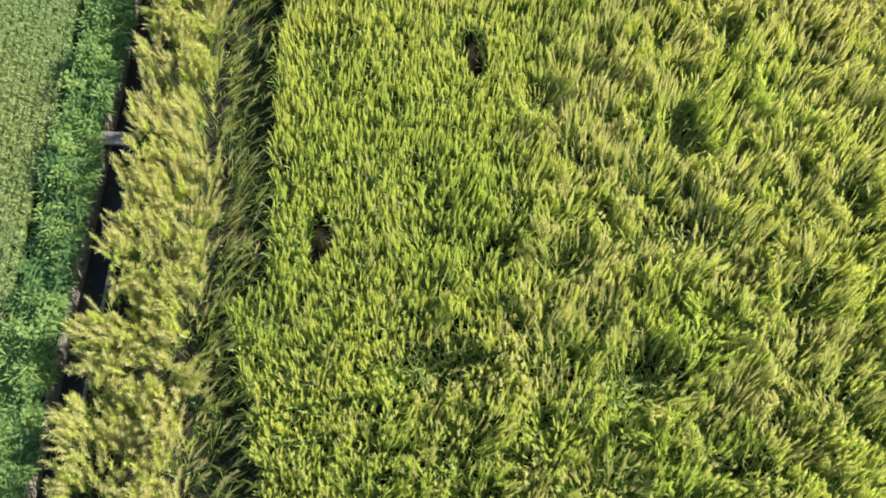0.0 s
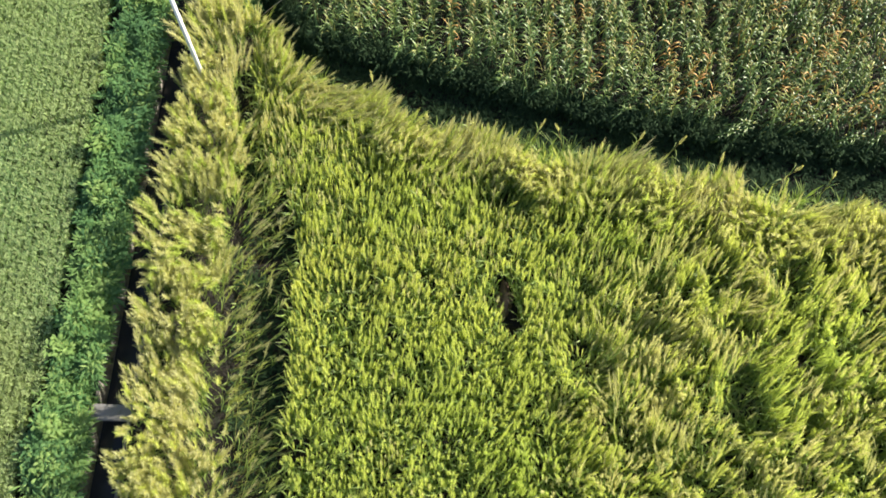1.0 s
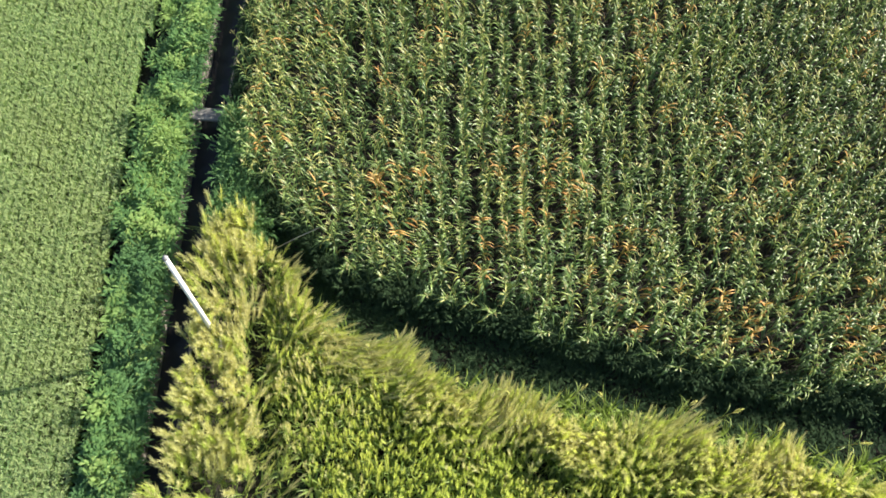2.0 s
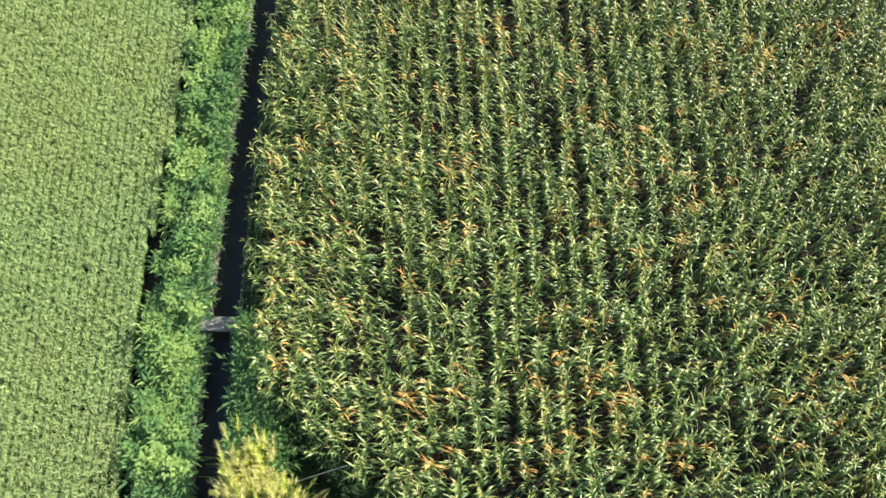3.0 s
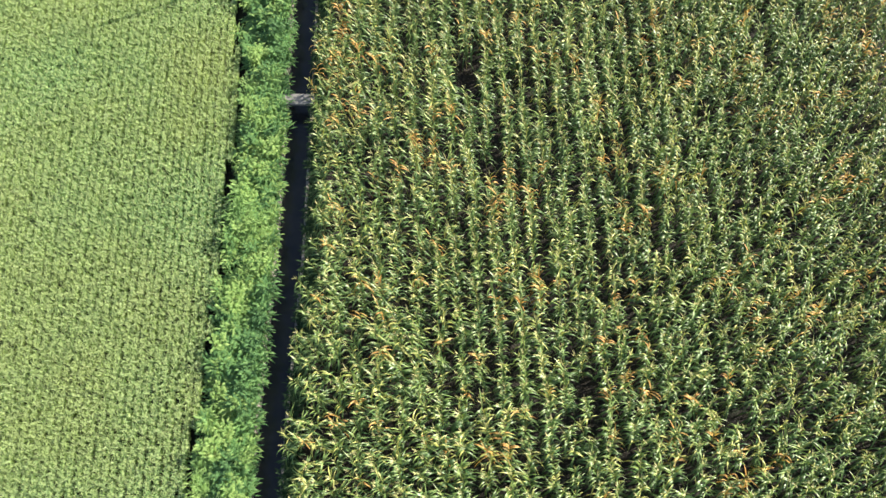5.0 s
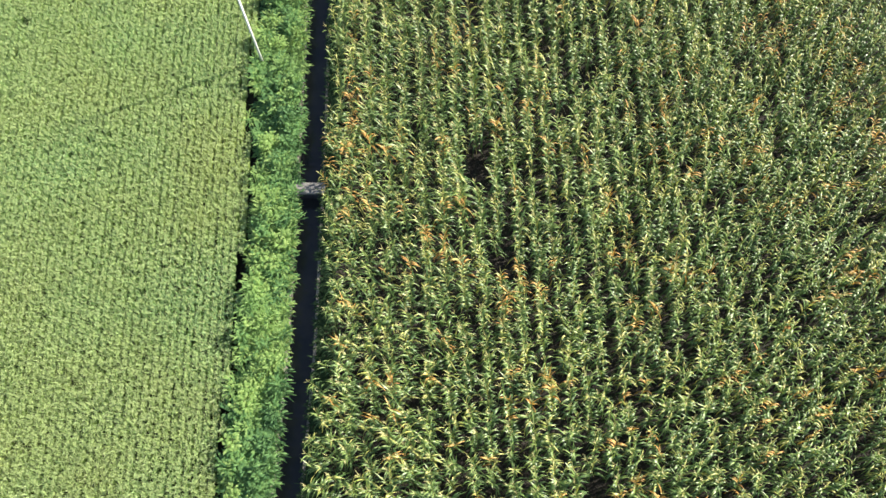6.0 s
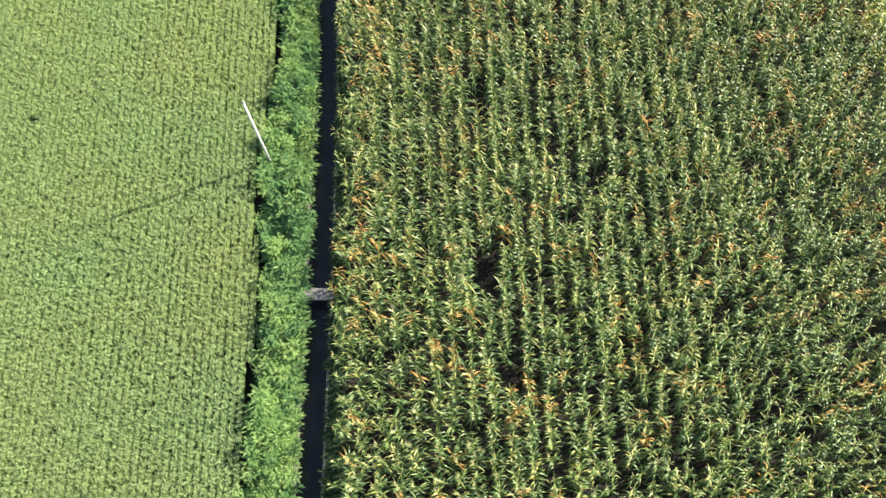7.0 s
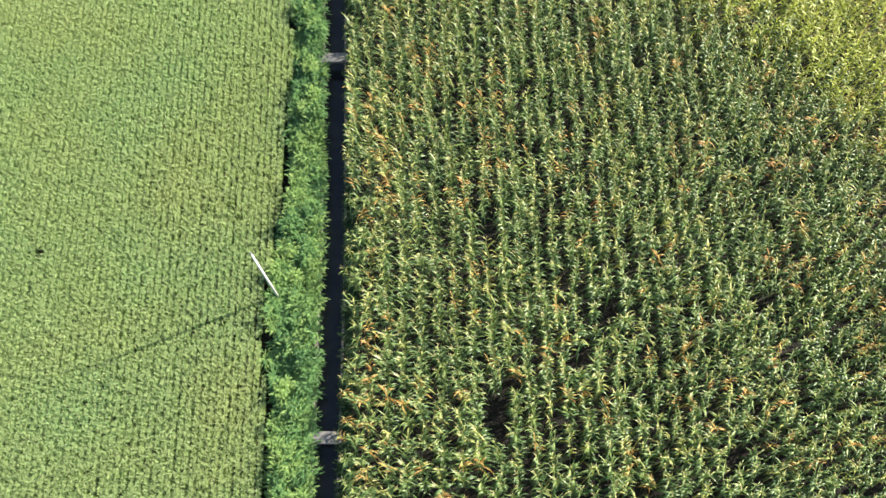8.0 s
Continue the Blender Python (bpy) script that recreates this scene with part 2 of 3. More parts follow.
def scatter(shapes, pick, x, y, z, turn, size, tall, lean_x, lean_y):
    """Copies of the templates at many places: turned, scaled and bent over with height. Returns corners, triangles, slots."""
    vs, ts, ss, base = [], [], [], 0
    for i, (v, t, s) in enumerate(shapes):
        k = np.nonzero(pick == i)[0]
        if not len(k):
            continue
        c, sn = np.cos(turn[k])[:, None], np.sin(turn[k])[:, None]
        px, py, pz = v[None, :, 0] * size[k, None], v[None, :, 1] * size[k, None], v[None, :, 2] * tall[k, None]
        top = max(v[:, 2].max(), 0.01) * tall[k, None]
        bend = pz * (0.45 + 0.55 * pz / top)
        wx = px * c - py * sn + lean_x[k, None] * bend
        wy = px * sn + py * c + lean_y[k, None] * bend
        drop = 1.0 / np.sqrt(1.0 + (lean_x[k, None] ** 2 + lean_y[k, None] ** 2) * (pz / top))
        w = np.stack([wx + x[k, None], wy + y[k, None], pz * drop + z[k, None]], -1)
        vs.append(w.reshape(-1, 3))
        ts.append((t[None] + (base + np.arange(len(k)) * len(v))[:, None, None]).reshape(-1, 3))
        ss.append(np.tile(s, len(k)))
        base += len(k) * len(v)
    return np.concatenate(vs), np.concatenate(ts), np.concatenate(ss)


def stuff(name, arrays, label, category):
    ob = new(name, mesh_from(name, arrays[0], arrays[1], FOLIAGE, arrays[2]))
    return tagged(ob, label, category, kind="stuff")


def part(name, me, parent, label=""):
    ob = new(name, me)
    ob.parent = parent
    if label:
        tagged(ob, label)
    return ob


def from_bm(name, bm, mat, smooth=False):
    me = bpy.data.meshes.new(name)
    for f in bm.faces:
        f.smooth = smooth
    bm.to_mesh(me)
    bm.free()
    me.materials.append(mat)
    return me


# ---------------------------------------------------------------- ground and ditch
def build_ground():
    ys = np.concatenate([[-900, -200, -40], np.arange(-12, 84, 0.75), [120, 300, 900]])
    rows = []
    for y in ys:
        dl, dr, re = float(ditch_left(y)), float(ditch_right(y)), float(rice_edge(y))
        b = 0.03 * float(wavy(dl, y, 1.3, 0.4))
        rows.append([(-900, 0.68), (-120, 0.68), (float(rice_west(y)) - 0.08, 0.68), (float(rice_west(y)), 0), ((re + float(rice_west(y))) / 2, 0), (re - 0.3, 0.0), (re + 0.3, 0.32), ((re + dl) / 2, 0.38 + b), (dl - 0.10, 0.40),
                     (dl - 0.10, -0.6), (dr + 0.10, -0.6), (dr + 0.10, 0.38), (dr + 0.7, 0.22 + b), (dr + 1.5, 0.05), (dr + 8, 0), (float(corn_east(y)), 0), (150, 0), (900, 0)])
    n = len(rows[0])
    verts = np.array([(x, y, z) for y, r in zip(ys, rows) for x, z in r])
    tris, slots = [], []
    for i in range(len(ys) - 1):
        for j in range(n - 1):
            a = i * n + j
            tris += [(a, a + 1, a + n + 1), (a, a + n + 1, a + n)]
            out = j < 3 or j > n - 4 or ys[i] < -7.2 or ys[i] > 76
            slots += [int(out and not 7 < j < 11)] * 2
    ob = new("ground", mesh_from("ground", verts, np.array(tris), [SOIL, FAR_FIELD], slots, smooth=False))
    tagged(ob, "brown bare farm soil under the crops and the ditch bank, darkened to carry their shade", "ground", kind="structure")


def extrude_along(name, profile, mat, ys, offset):
    """A closed profile of (x, z) pairs carried along the ditch."""
    n = len(profile)
    verts = np.array([(offset(y) + px, y, pz) for y in ys for px, pz in profile])
    tris = []
    for i in range(len(ys) - 1):
        for k in range(n):
            a, b = i * n + k, i * n + (k + 1) % n
            tris += [(a, a + n, b + n), (a, b + n, b)]
    last = (len(ys) - 1) * n
    for k in range(1, n - 1):
        tris += [(0, k, k + 1), (last, last + k + 1, last + k)]
    return mesh_from(name, verts, np.array(tris), [mat], smooth=False)


def build_ditch():
    ys = np.concatenate([[-200, -40], np.arange(-12, 84, 1.0), [120, 300]])
    wall = [(-0.12, -0.58), (0.0, -0.58), (0.0, 0.44), (-0.015, 0.455), (-0.105, 0.455), (-0.12, 0.44)]
    a = new("ditch_wall_west", extrude_along("ditch_wall_west", wall, MOSSY, ys, lambda y: float(ditch_left(y))))
    b = new("ditch_wall_east", extrude_along("ditch_wall_east", [(0.12 + px, pz - 0.02) for px, pz in wall], MOSSY, ys, lambda y: float(ditch_right(y))))
    for ob in (a, b):
        tagged(ob, "weathered grey concrete side wall of the irrigation ditch", "ditch wall", kind="structure")
    verts = np.array([(x, y, -0.28) for y in ys for x in (float(ditch_left(y)) - 0.02, float(ditch_right(y)) + 0.02)])
    tris = []
    for i in range(len(ys) - 1):
        tris += [(2 * i, 2 * i + 1, 2 * i + 3), (2 * i, 2 * i + 3, 2 * i + 2)]
    w = new("water", mesh_from("water", verts, np.array(tris), [WATER]))
    tagged(w, "still dark water in the concrete irrigation ditch", "water", kind="structure")


def build_slab(y, length, turn):
    """A concrete plate laid across the ditch."""
    bm = bmesh.new()
    bmesh.ops.create_cube(bm, size=1.0, matrix=Matrix.Diagonal((length, 0.52, 0.11, 1)))
    bmesh.ops.bevel(bm, geom=bm.edges[:], offset=0.018, segments=2, affect="EDGES")
    bmesh.ops.subdivide_edges(bm, edges=[e for e in bm.edges if e.calc_length() > 0.3], cuts=3)
    for v in bm.verts:
        v.co += Vector((noise.noise(v.co * 4 + Vector((y, 0, 0))), noise.noise(v.co * 4 + Vector((0, y, 9))), 0)) * 0.012
    ob = new("culvert_slab", from_bm("culvert_slab", bm, CONCRETE))
    ob.matrix_world = pose(float(ditch_left(y)) + DITCH_W / 2 - 0.03, y, 0.515, 0, 0, turn)
    tagged(ob, "weathered grey concrete slab laid across the irrigation ditch", "concrete slab", "slabs across the ditch")


# ---------------------------------------------------------------- posts
def tube_mesh(name, length, r0, r1, mat, n=20):
    bm = bmesh.new()
    bmesh.ops.create_cone(bm, cap_ends=True, segments=n, radius1=r0, radius2=r1, depth=length, matrix=Matrix.Translation((0, 0, length / 2)))
    bmesh.ops.bevel(bm, geom=[e for e in bm.edges if all(abs(v.co.z - length) < 1e-4 for v in e.verts)], offset=r1 * 0.25, segments=2, affect="EDGES")
    return from_bm(name, bm, mat, True)


def build_pole(foot, tip, r0, r1, label):
    foot, tip = Vector(foot), Vector(tip)
    length = (tip - foot).length
    root = new("utility_pole")
    root.matrix_world = Matrix.Translation(foot) @ (tip - foot).to_track_quat("Z", "Y").to_matrix().to_4x4()
    part("shaft", tube_mesh("shaft", length, r0, r1, POLE_PAINT), root)
    cap = part("cap", tube_mesh("cap", 0.07, r1 * 1.25, r1 * 0.9, DARK_METAL), root, "grey metal cap")
    cap.matrix_basis = Matrix.Translation((0, 0, length - 0.02))
    bm = bmesh.new()
    bmesh.ops.create_cone(bm, cap_ends=True, segments=20, radius1=r0 * 1.9, radius2=r0 * 1.7, depth=0.2)
    col = part("footing", from_bm("footing", bm, CONCRETE, False), root, "grey concrete footing")
    col.matrix_basis = Matrix.Translation((0, 0, 0.05))
    tagged(root, label, "pole", "poles beside the ditch")


build_ground()
build_ditch()
for yy, ll, tt in ((9.55, 1.42, 5), (29.62, 1.45, 7), (49.2, 1.40, 6), (67.3, 1.42, 4)):
    build_slab(yy, ll, -tt)
build_pole((-7.03, 20.95, 0.12), (-7.36, 22.33, 5.71), 0.088, 0.072, "white-painted leaning pole in tall grass beside the ditch")
build_pole((-6.77, 55.36, 0.30), (-7.00, 55.90, 5.05), 0.057, 0.045, "thin white pole standing among weeds on the ditch bank")

def build_cane(a, b):
    a, b = Vector(a), Vector(b)
    bm = bmesh.new()
    n, rad = 9, 0.016
    rings = []
    for i in range(n + 1):
        u = i / n
        c = a.lerp(b, u) + Vector((0, 0, 0.12 * math.sin(math.pi * u)))
        rings.append([bm.verts.new(c + Vector((0, math.cos(k * 1.0472), math.sin(k * 1.0472))) * rad * (1.15 - 0.4 * u)) for k in range(6)])
    for p, q in zip(rings, rings[1:]):
        for k in range(6):
            bm.faces.new((p[k], p[(k + 1) % 6], q[(k + 1) % 6], q[k]))
    ob = new("bamboo_cane", from_bm("bamboo_cane", bm, CANE, True))
    tagged(ob, "thin pale dry cane leaning from the grass into the corn", "cane")


build_cane((-5.75, 24.05, 0.15), (-3.45, 24.35, 2.1))

# ---------------------------------------------------------------- corn
ROW, ROW_SLOPE, ROW_X, ROW_Y = 0.74, 0.08, -3.95, 48.0


def corn_leaf_points(reach, az, z, lift, droop, bow):
    """The midrib of an arching leaf: it climbs, bends over and hangs."""
    d = np.array((math.cos(az), math.sin(az), 0.0))
    n = np.array((-d[1], d[0], 0.0))
    pts = []
    for u in (0.0, 0.22, 0.46, 0.70, 1.0):
        out = reach * (0.55 * u + 0.75 * u * u - 0.30 * u ** 3)
        pts.append(d * (0.015 + out) + n * (bow * u * u) + np.array((0, 0, z + lift * u - droop * u ** 2.6)))
    return pts, n


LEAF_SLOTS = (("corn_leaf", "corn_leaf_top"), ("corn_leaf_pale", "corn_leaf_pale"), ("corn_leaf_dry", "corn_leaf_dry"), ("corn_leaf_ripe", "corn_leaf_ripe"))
CHANGED = ((0.06, 0.12), (0.35, 0.62), (0.45, 0.92), (0.75, 0.95))


def corn_parts(seed, dry):
    """Stalk, leaves and tassel of one corn plant, each a template; dry: 0 green, 1 yellowing, 2 brown, 3 ripe yellow."""
    r = random.Random(seed)
    h = r.uniform(1.85, 2.1)
    stalk = Shape()
    stalk.tube([(0, 0, 0), (r.uniform(-.02, .02), r.uniform(-.02, .02), h * 0.6), (0, 0, h)], (0.016, 0.013, 0.006), SLOT["corn_stalk"], 3)
    plane = r.uniform(-0.35, 0.35)
    leaves = []
    count = 15
    for i in range(count):
        u = i / (count - 1)
        z = 0.45 + u * (h - 0.60)
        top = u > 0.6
        if top:
            reach, lift, droop = r.uniform(0.24, 0.44), r.uniform(0.32, 0.55), r.uniform(0.20, 0.62)
        else:
            reach, lift, droop = r.uniform(0.33, 0.54), r.uniform(0.45, 0.72), r.uniform(0.70, 1.15)
        az = plane + math.pi * (i % 2) + r.uniform(-0.95, 0.95)
        pts, n = corn_leaf_points(reach, az, z, lift, droop, r.uniform(-0.10, 0.10))
        w = r.uniform(0.034, 0.050) if top else r.uniform(0.042, 0.062)
        widths = (w * 0.55, w, w * 0.9, w * 0.55, 0.0)
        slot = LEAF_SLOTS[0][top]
        if r.random() < CHANGED[dry][top]:
            slot = LEAF_SLOTS[max(dry, 1)][top]
            if dry == 2 and r.random() < 0.3:
                slot = "corn_leaf_pale"
        leaf = Shape()
        tilt = r.uniform(-0.55, 0.55)
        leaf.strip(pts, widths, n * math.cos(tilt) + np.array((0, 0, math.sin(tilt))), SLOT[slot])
        leaves.append(leaf)
    tas = Shape()
    for k in range(5):
        az, out = r.uniform(0, 6.28), (0.0 if k == 0 else r.uniform(0.07, 0.16))
        d = np.array((math.cos(az), math.sin(az), 0))
        tas.strip([(0, 0, h), d * out * 0.5 + (0, 0, h + 0.09), d * out + (0, 0, h + r.uniform(0.12, 0.2))], (0.010, 0.020, 0.0), np.array((-d[1], d[0], 0)), SLOT["corn_tassel"])
    return stalk, leaves, tas


def joined(shapes):
    v, t, s, base = [], [], [], 0
    for sh in shapes:
        a, b, c = sh.arrays()
        v.append(a), t.append(b + base), s.append(c)
        base += len(a)
    return np.concatenate(v), np.concatenate(t), np.concatenate(s)


GAPS = ((2.2, 48.9, 0.50, 1.15), (2.85, 56.9, 0.5, 1.0), (2.1, 44.6, 0.4, 0.5), (13.6, 32.0, 0.35, 0.4), (13.8, 41.0, 0.4, 0.5), (5.4, 64.2, 0.4, 0.6), (11.6, 65.4, 0.5, 0.6), (14.3, 52.6, 0.6, 0.5))


def corn_places():
    px, py = [], []
    for k in range(-4, 46):
        y = np.arange(13.0, 74.0, 0.25)
        y = y + rng.uniform(-0.08, 0.08, len(y))
        x = ROW_X + k * ROW + ROW_SLOPE * (y - ROW_Y) + rng.normal(0, 0.06, len(y)) + 0.05 * np.sin(0.7 * y + 1.9 * k) + 0.04 * np.sin(1.9 * y + 0.8 * k)
        keep = (x > ditch_right(y) + 0.64) & (y > corn_front(x) + 0.22) & (x < corn_east(y)) & (rng.random(len(y)) > 0.08)
        # short bare runs where seed failed
        thin = wavy(x * 2.2, y * 0.8, 1.3, 2.6) + 0.6 * wavy(x * 1.6, y, 0.45, 0.9)
        keep &= rng.random(len(y)) > np.clip(thin - 1.05, 0, 0.8)
        for gx, gy, rx, ry in GAPS:
            keep &= ((x - gx) / rx) ** 2 + ((y - gy) / ry) ** 2 > 1
        px.append(x[keep]), py.append(y[keep])
    # a broken row along the ditch where the sown rows leave room
    y = np.arange(27.5, 74.0, 0.33) + rng.uniform(-0.1, 0.1, 141)
    x = ditch_right(y) + 0.64 + rng.uniform(0.0, 0.14, len(y))
    room = ROW * (1.0 - ((x - ROW_X - ROW_SLOPE * (y - ROW_Y)) / ROW) % 1.0)
    keep = (room > 0.36) & (rng.random(len(y)) > 0.1)
    px.append(x[keep]), py.append(y[keep])
    return np.concatenate(px), np.concatenate(py)


def build_corn():
    x, y = corn_places()
    n = len(x)
    turn = rng.uniform(-0.6, 0.6, n) + np.pi * rng.integers(0, 2, n)
    vigour = 0.07 * wavy(x, y, 0.8, 4.4) + 0.05 * wavy(x, y, 2.4, 1.2)
    size, tall = rng.uniform(0.82, 1.25, n) * (1 + vigour), rng.uniform(0.90, 1.12, n) * (1 + vigour)
    lx, ly = rng.normal(-0.13, 0.05, n), rng.normal(0.17, 0.08, n)
    z = ground_height(x, y) - 0.01
    dryness = rng.random(n) + 0.10 * wavy(x, y, 0.9, 1.7) + 0.20 * np.exp(-((x - ditch_right(y) - 1.7) / 0.6) ** 2) * ((y > 46) & (y < 66)) + 0.05 * ((y - corn_front(x)) < 6)
    dry = np.where(dryness > 0.93, 2, np.where(dryness > 0.72, 1, 0))
    # the far corner has ripened to yellow
    ripe = np.clip((0.79 * (x - 15.0) + 0.61 * (y - 68.1) + 1.6) / 4.0, 0, 1)
    dry = np.where((rng.random(n) < ripe) & (dry < 2), 3, dry)
    # the front rows stay green, which puts the front's shade into their leaf colour
    dry = np.where(y - corn_front(x) < 0.9, np.where(dryness > 1.0, 1, 0), dry)
    kinds = 6
    pick = dry * kinds + rng.integers(0, kinds, n)
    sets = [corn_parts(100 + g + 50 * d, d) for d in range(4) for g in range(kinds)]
    # the plants along the open edges stand as things of their own
    edge = np.minimum(x - ditch_right(y) - 0.70, (y - corn_front(x)) * 0.9)
    edge = np.where((y > 22) & (y < 60) | (x > -2), edge, 9.0)
    order = np.argsort(edge)[:260]
    single = np.zeros(n, bool)
    single[order] = True
    made = {}
    for i in order:
        m = pose(x[i], y[i], z[i], math.degrees(-math.atan(ly[i])), math.degrees(math.atan(lx[i])), math.degrees(turn[i]))
        if pick[i] in made:
            copy_thing(made[pick[i]], m)
            continue
        stalk, leaves, tas = sets[pick[i]]
        root = new("corn_plant")
        root.matrix_basis = m
        word = ("green", "green and yellowing", "partly dried orange-brown", "ripe yellow-green")[int(dry[i])]
        tagged(root, f"{word} corn plant with arching leaves at the field's edge", "corn plant", "corn plants at the field's edge")
        for nm, shs in [("stalk", stalk), ("tassel", tas)] + [("leaf", lf) for lf in leaves]:
            v, t, s = shs.arrays()
            mat = FOLIAGE[int(s[0])]
            part(nm, mesh_from(nm, v, t, [mat]), root)
        made[pick[i]] = root
    rest = ~single
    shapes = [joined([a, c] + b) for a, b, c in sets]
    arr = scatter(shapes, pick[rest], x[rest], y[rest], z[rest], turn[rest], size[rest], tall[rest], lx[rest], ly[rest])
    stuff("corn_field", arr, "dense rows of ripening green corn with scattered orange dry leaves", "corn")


# ---------------------------------------------------------------- rice
def rice_hill(seed):
    r = random.Random(seed)
    s = Shape()
    for i in range(35):
        a = np.array((r.uniform(-0.108, 0.108), r.uniform(-0.15, 0.15), 0.0))
        az = r.uniform(0, 6.283)
        d = np.array((math.cos(az), math.sin(az), 0))
        n = np.array((-d[1], d[0], 0))
        out, top = r.uniform(0.06, 0.22), r.uniform(0.735, 0.79)
        if i % 8:
            s.strip([a + (0, 0, 0.42), a + d * (out * 0.4, out, 0) + (0, 0, top)], (r.uniform(0.026, 0.040), 0.0), n, SLOT["rice_blade"])
        else:
            w = r.uniform(0.018, 0.026)
            s.strip([a * 0.3 + (0, 0, 0.05), a + (0, 0, top - 0.04), a + d * (out + 0.06) + (0, 0, top - 0.03)], (w, w, 0.0), n, SLOT["rice_blade"])
    for i in range(5):
        az = r.uniform(0, 6.283)
        d = np.array((math.cos(az), math.sin(az), 0))
        n = np.array((-d[1], d[0], 0))
        z = r.uniform(0.72, 0.79)
        a = np.array((r.uniform(-0.1, 0.1), r.uniform(-0.1, 0.1), z))
        s.strip([a, a + d * 0.12 + (0, 0, -0.02)], (0.024, 0.0), n, SLOT["rice_ear"])
    return s.arrays()


def build_rice():
    px, py = [], []
    for k in range(0, 62):
        y = np.arange(-9.0, 76.0, 0.155) + rng.uniform(0, 0.155)
        y = y + rng.uniform(-0.07, 0.07, len(y))
        x = -7.6 - 0.30 * k + 0.083 * (y - 50) + rng.normal(0, 0.012, len(y)) + 3.2
        keep = (x < rice_edge(y) + 0.02 + 0.08 * wavy(x, y, 3.1, 0.5)) & (x > rice_west(y)) & (rng.random(len(y)) > 0.004)
        for gx, gy, rr in ((-17.33, 58.3, 0.36),):
            keep &= ((x - gx) ** 2 + (y - gy) ** 2 > rr * rr) | (rng.random(len(y)) < 0.32)
        px.append(x[keep]), py.append(y[keep])
    x, y = np.concatenate(px), np.concatenate(py)
    n = len(x)
    shapes = [rice_hill(300 + i) for i in range(8)]
    tall = rng.uniform(0.98, 1.02, n) * (1 + 0.02 * wavy(x, y, 0.5, 0.3))
    arr = scatter(shapes, rng.integers(0, 8, n), x, y, np.zeros(n) - 0.01, np.pi * rng.integers(0, 2, n) - 0.083, rng.uniform(0.95, 1.1, n), tall,
                  rng.normal(0.0, 0.015, n), rng.normal(0.0, 0.03, n))
    stuff("rice_field", arr, "even rows of light green rice beside the weedy ditch bank", "rice")


# ---------------------------------------------------------------- tall plumed grass
def grass_stem(seed, plume, fluff, height, leaves=3, span=0.40, wide=0.05, thick=0.55):
    """One stem with upright blades and a long feathery seed head."""
    r = random.Random(seed)
    s = Shape()
    h = height
    s.strip([(0, 0, 0.2), (0.02, 0, h - span * 0.5)], (0.010, 0.007), (0.7, 0.7, 0), SLOT["grass_blade"])
    for i in range(leaves):
        az = r.uniform(0, 6.283)
        d = np.array((math.cos(az), math.sin(az), 0))
        n = np.array((-d[1], d[0], 0))
        z0, L = h * r.uniform(0.28, 0.55), r.uniform(0.40, 0.65)
        w = r.uniform(0.026, 0.044)
        s.strip([(0, 0, z0), d * L * 0.22 + (0, 0, z0 + L * 0.6), d * L * 0.6 + (0, 0, z0 + L * r.uniform(0.5, 0.95))], (w * 0.7, w, 0.0), n, SLOT["grass_blade"])
    # the head: fine hair standing off the stem all round, longest below the middle
    for i in range(fluff):
        u = (i + 0.5) / fluff
        az = i * 2.4 + r.uniform(-0.5, 0.5)
        d = np.array((math.cos(az), math.sin(az), 0))
        turn = r.uniform(-1.2, 1.2)
        n = np.array((-d[1], d[0], 0)) * math.cos(turn) + np.array((0, 0, math.sin(turn)))
        out = wide * math.sin(math.pi * (0.20 + 0.66 * u)) * r.uniform(0.5, 1.35)
        z, L = h - span + span * u * 0.92, span * r.uniform(0.18, 0.36)
        s.strip([(0.02, 0, z), d * out + (0.02, 0, z + L)], (thick * r.uniform(0.7, 1.3), 0.0), n, SLOT[plume])
    return s.arrays()


def tussock(seed):
    """A low clump of long green blades among the stems."""
    r = random.Random(seed)
    s = Shape()
    for i in range(11):
        az = r.uniform(0, 6.283)
        d = np.array((math.cos(az), math.sin(az), 0))
        n = np.array((-d[1], d[0], 0))
        L, w, a = r.uniform(0.55, 0.95), r.uniform(0.030, 0.050), d * r.uniform(0.0, 0.12)
        s.strip([a + (0, 0, 0.1), a + d * 0.10 + (0, 0, L * 0.75), a + d * r.uniform(0.2, 0.42) + (0, 0, L * r.uniform(0.85, 1.05))], (w * 0.8, w, 0.0), n, SLOT["grass_blade"])
    return s.arrays()


def lodged_stem(seed):
    """A long fallen stem with a thin seed head."""
    r = random.Random(seed)
    s = Shape()
    L = r.uniform(0.9, 1.4)
    s.strip([(0, 0, 0), (0, 0, L * 0.5), (0, 0, L)], (0.012, 0.012, 0.0), (0.7, 0.7, 0), SLOT["straw"])
    for i in range(4):
        az = r.uniform(0, 6.283)
        d = np.array((math.cos(az), math.sin(az), 0))
        n = np.array((-d[1], d[0], 0))
        z = L * r.uniform(0.3, 0.95)
        s.strip([(0, 0, z), d * 0.08 + (0, 0, z + 0.16), d * 0.12 + (0, 0, z + 0.36)], (0.012, 0.022, 0.0), n, SLOT["straw" if r.random() < 0.2 else "grass_blade"])
    return s.arrays()


BARE = ((-2.75, 4.95, 0.45, 1.0), (3.2, 12.1, 0.42, 1.15))
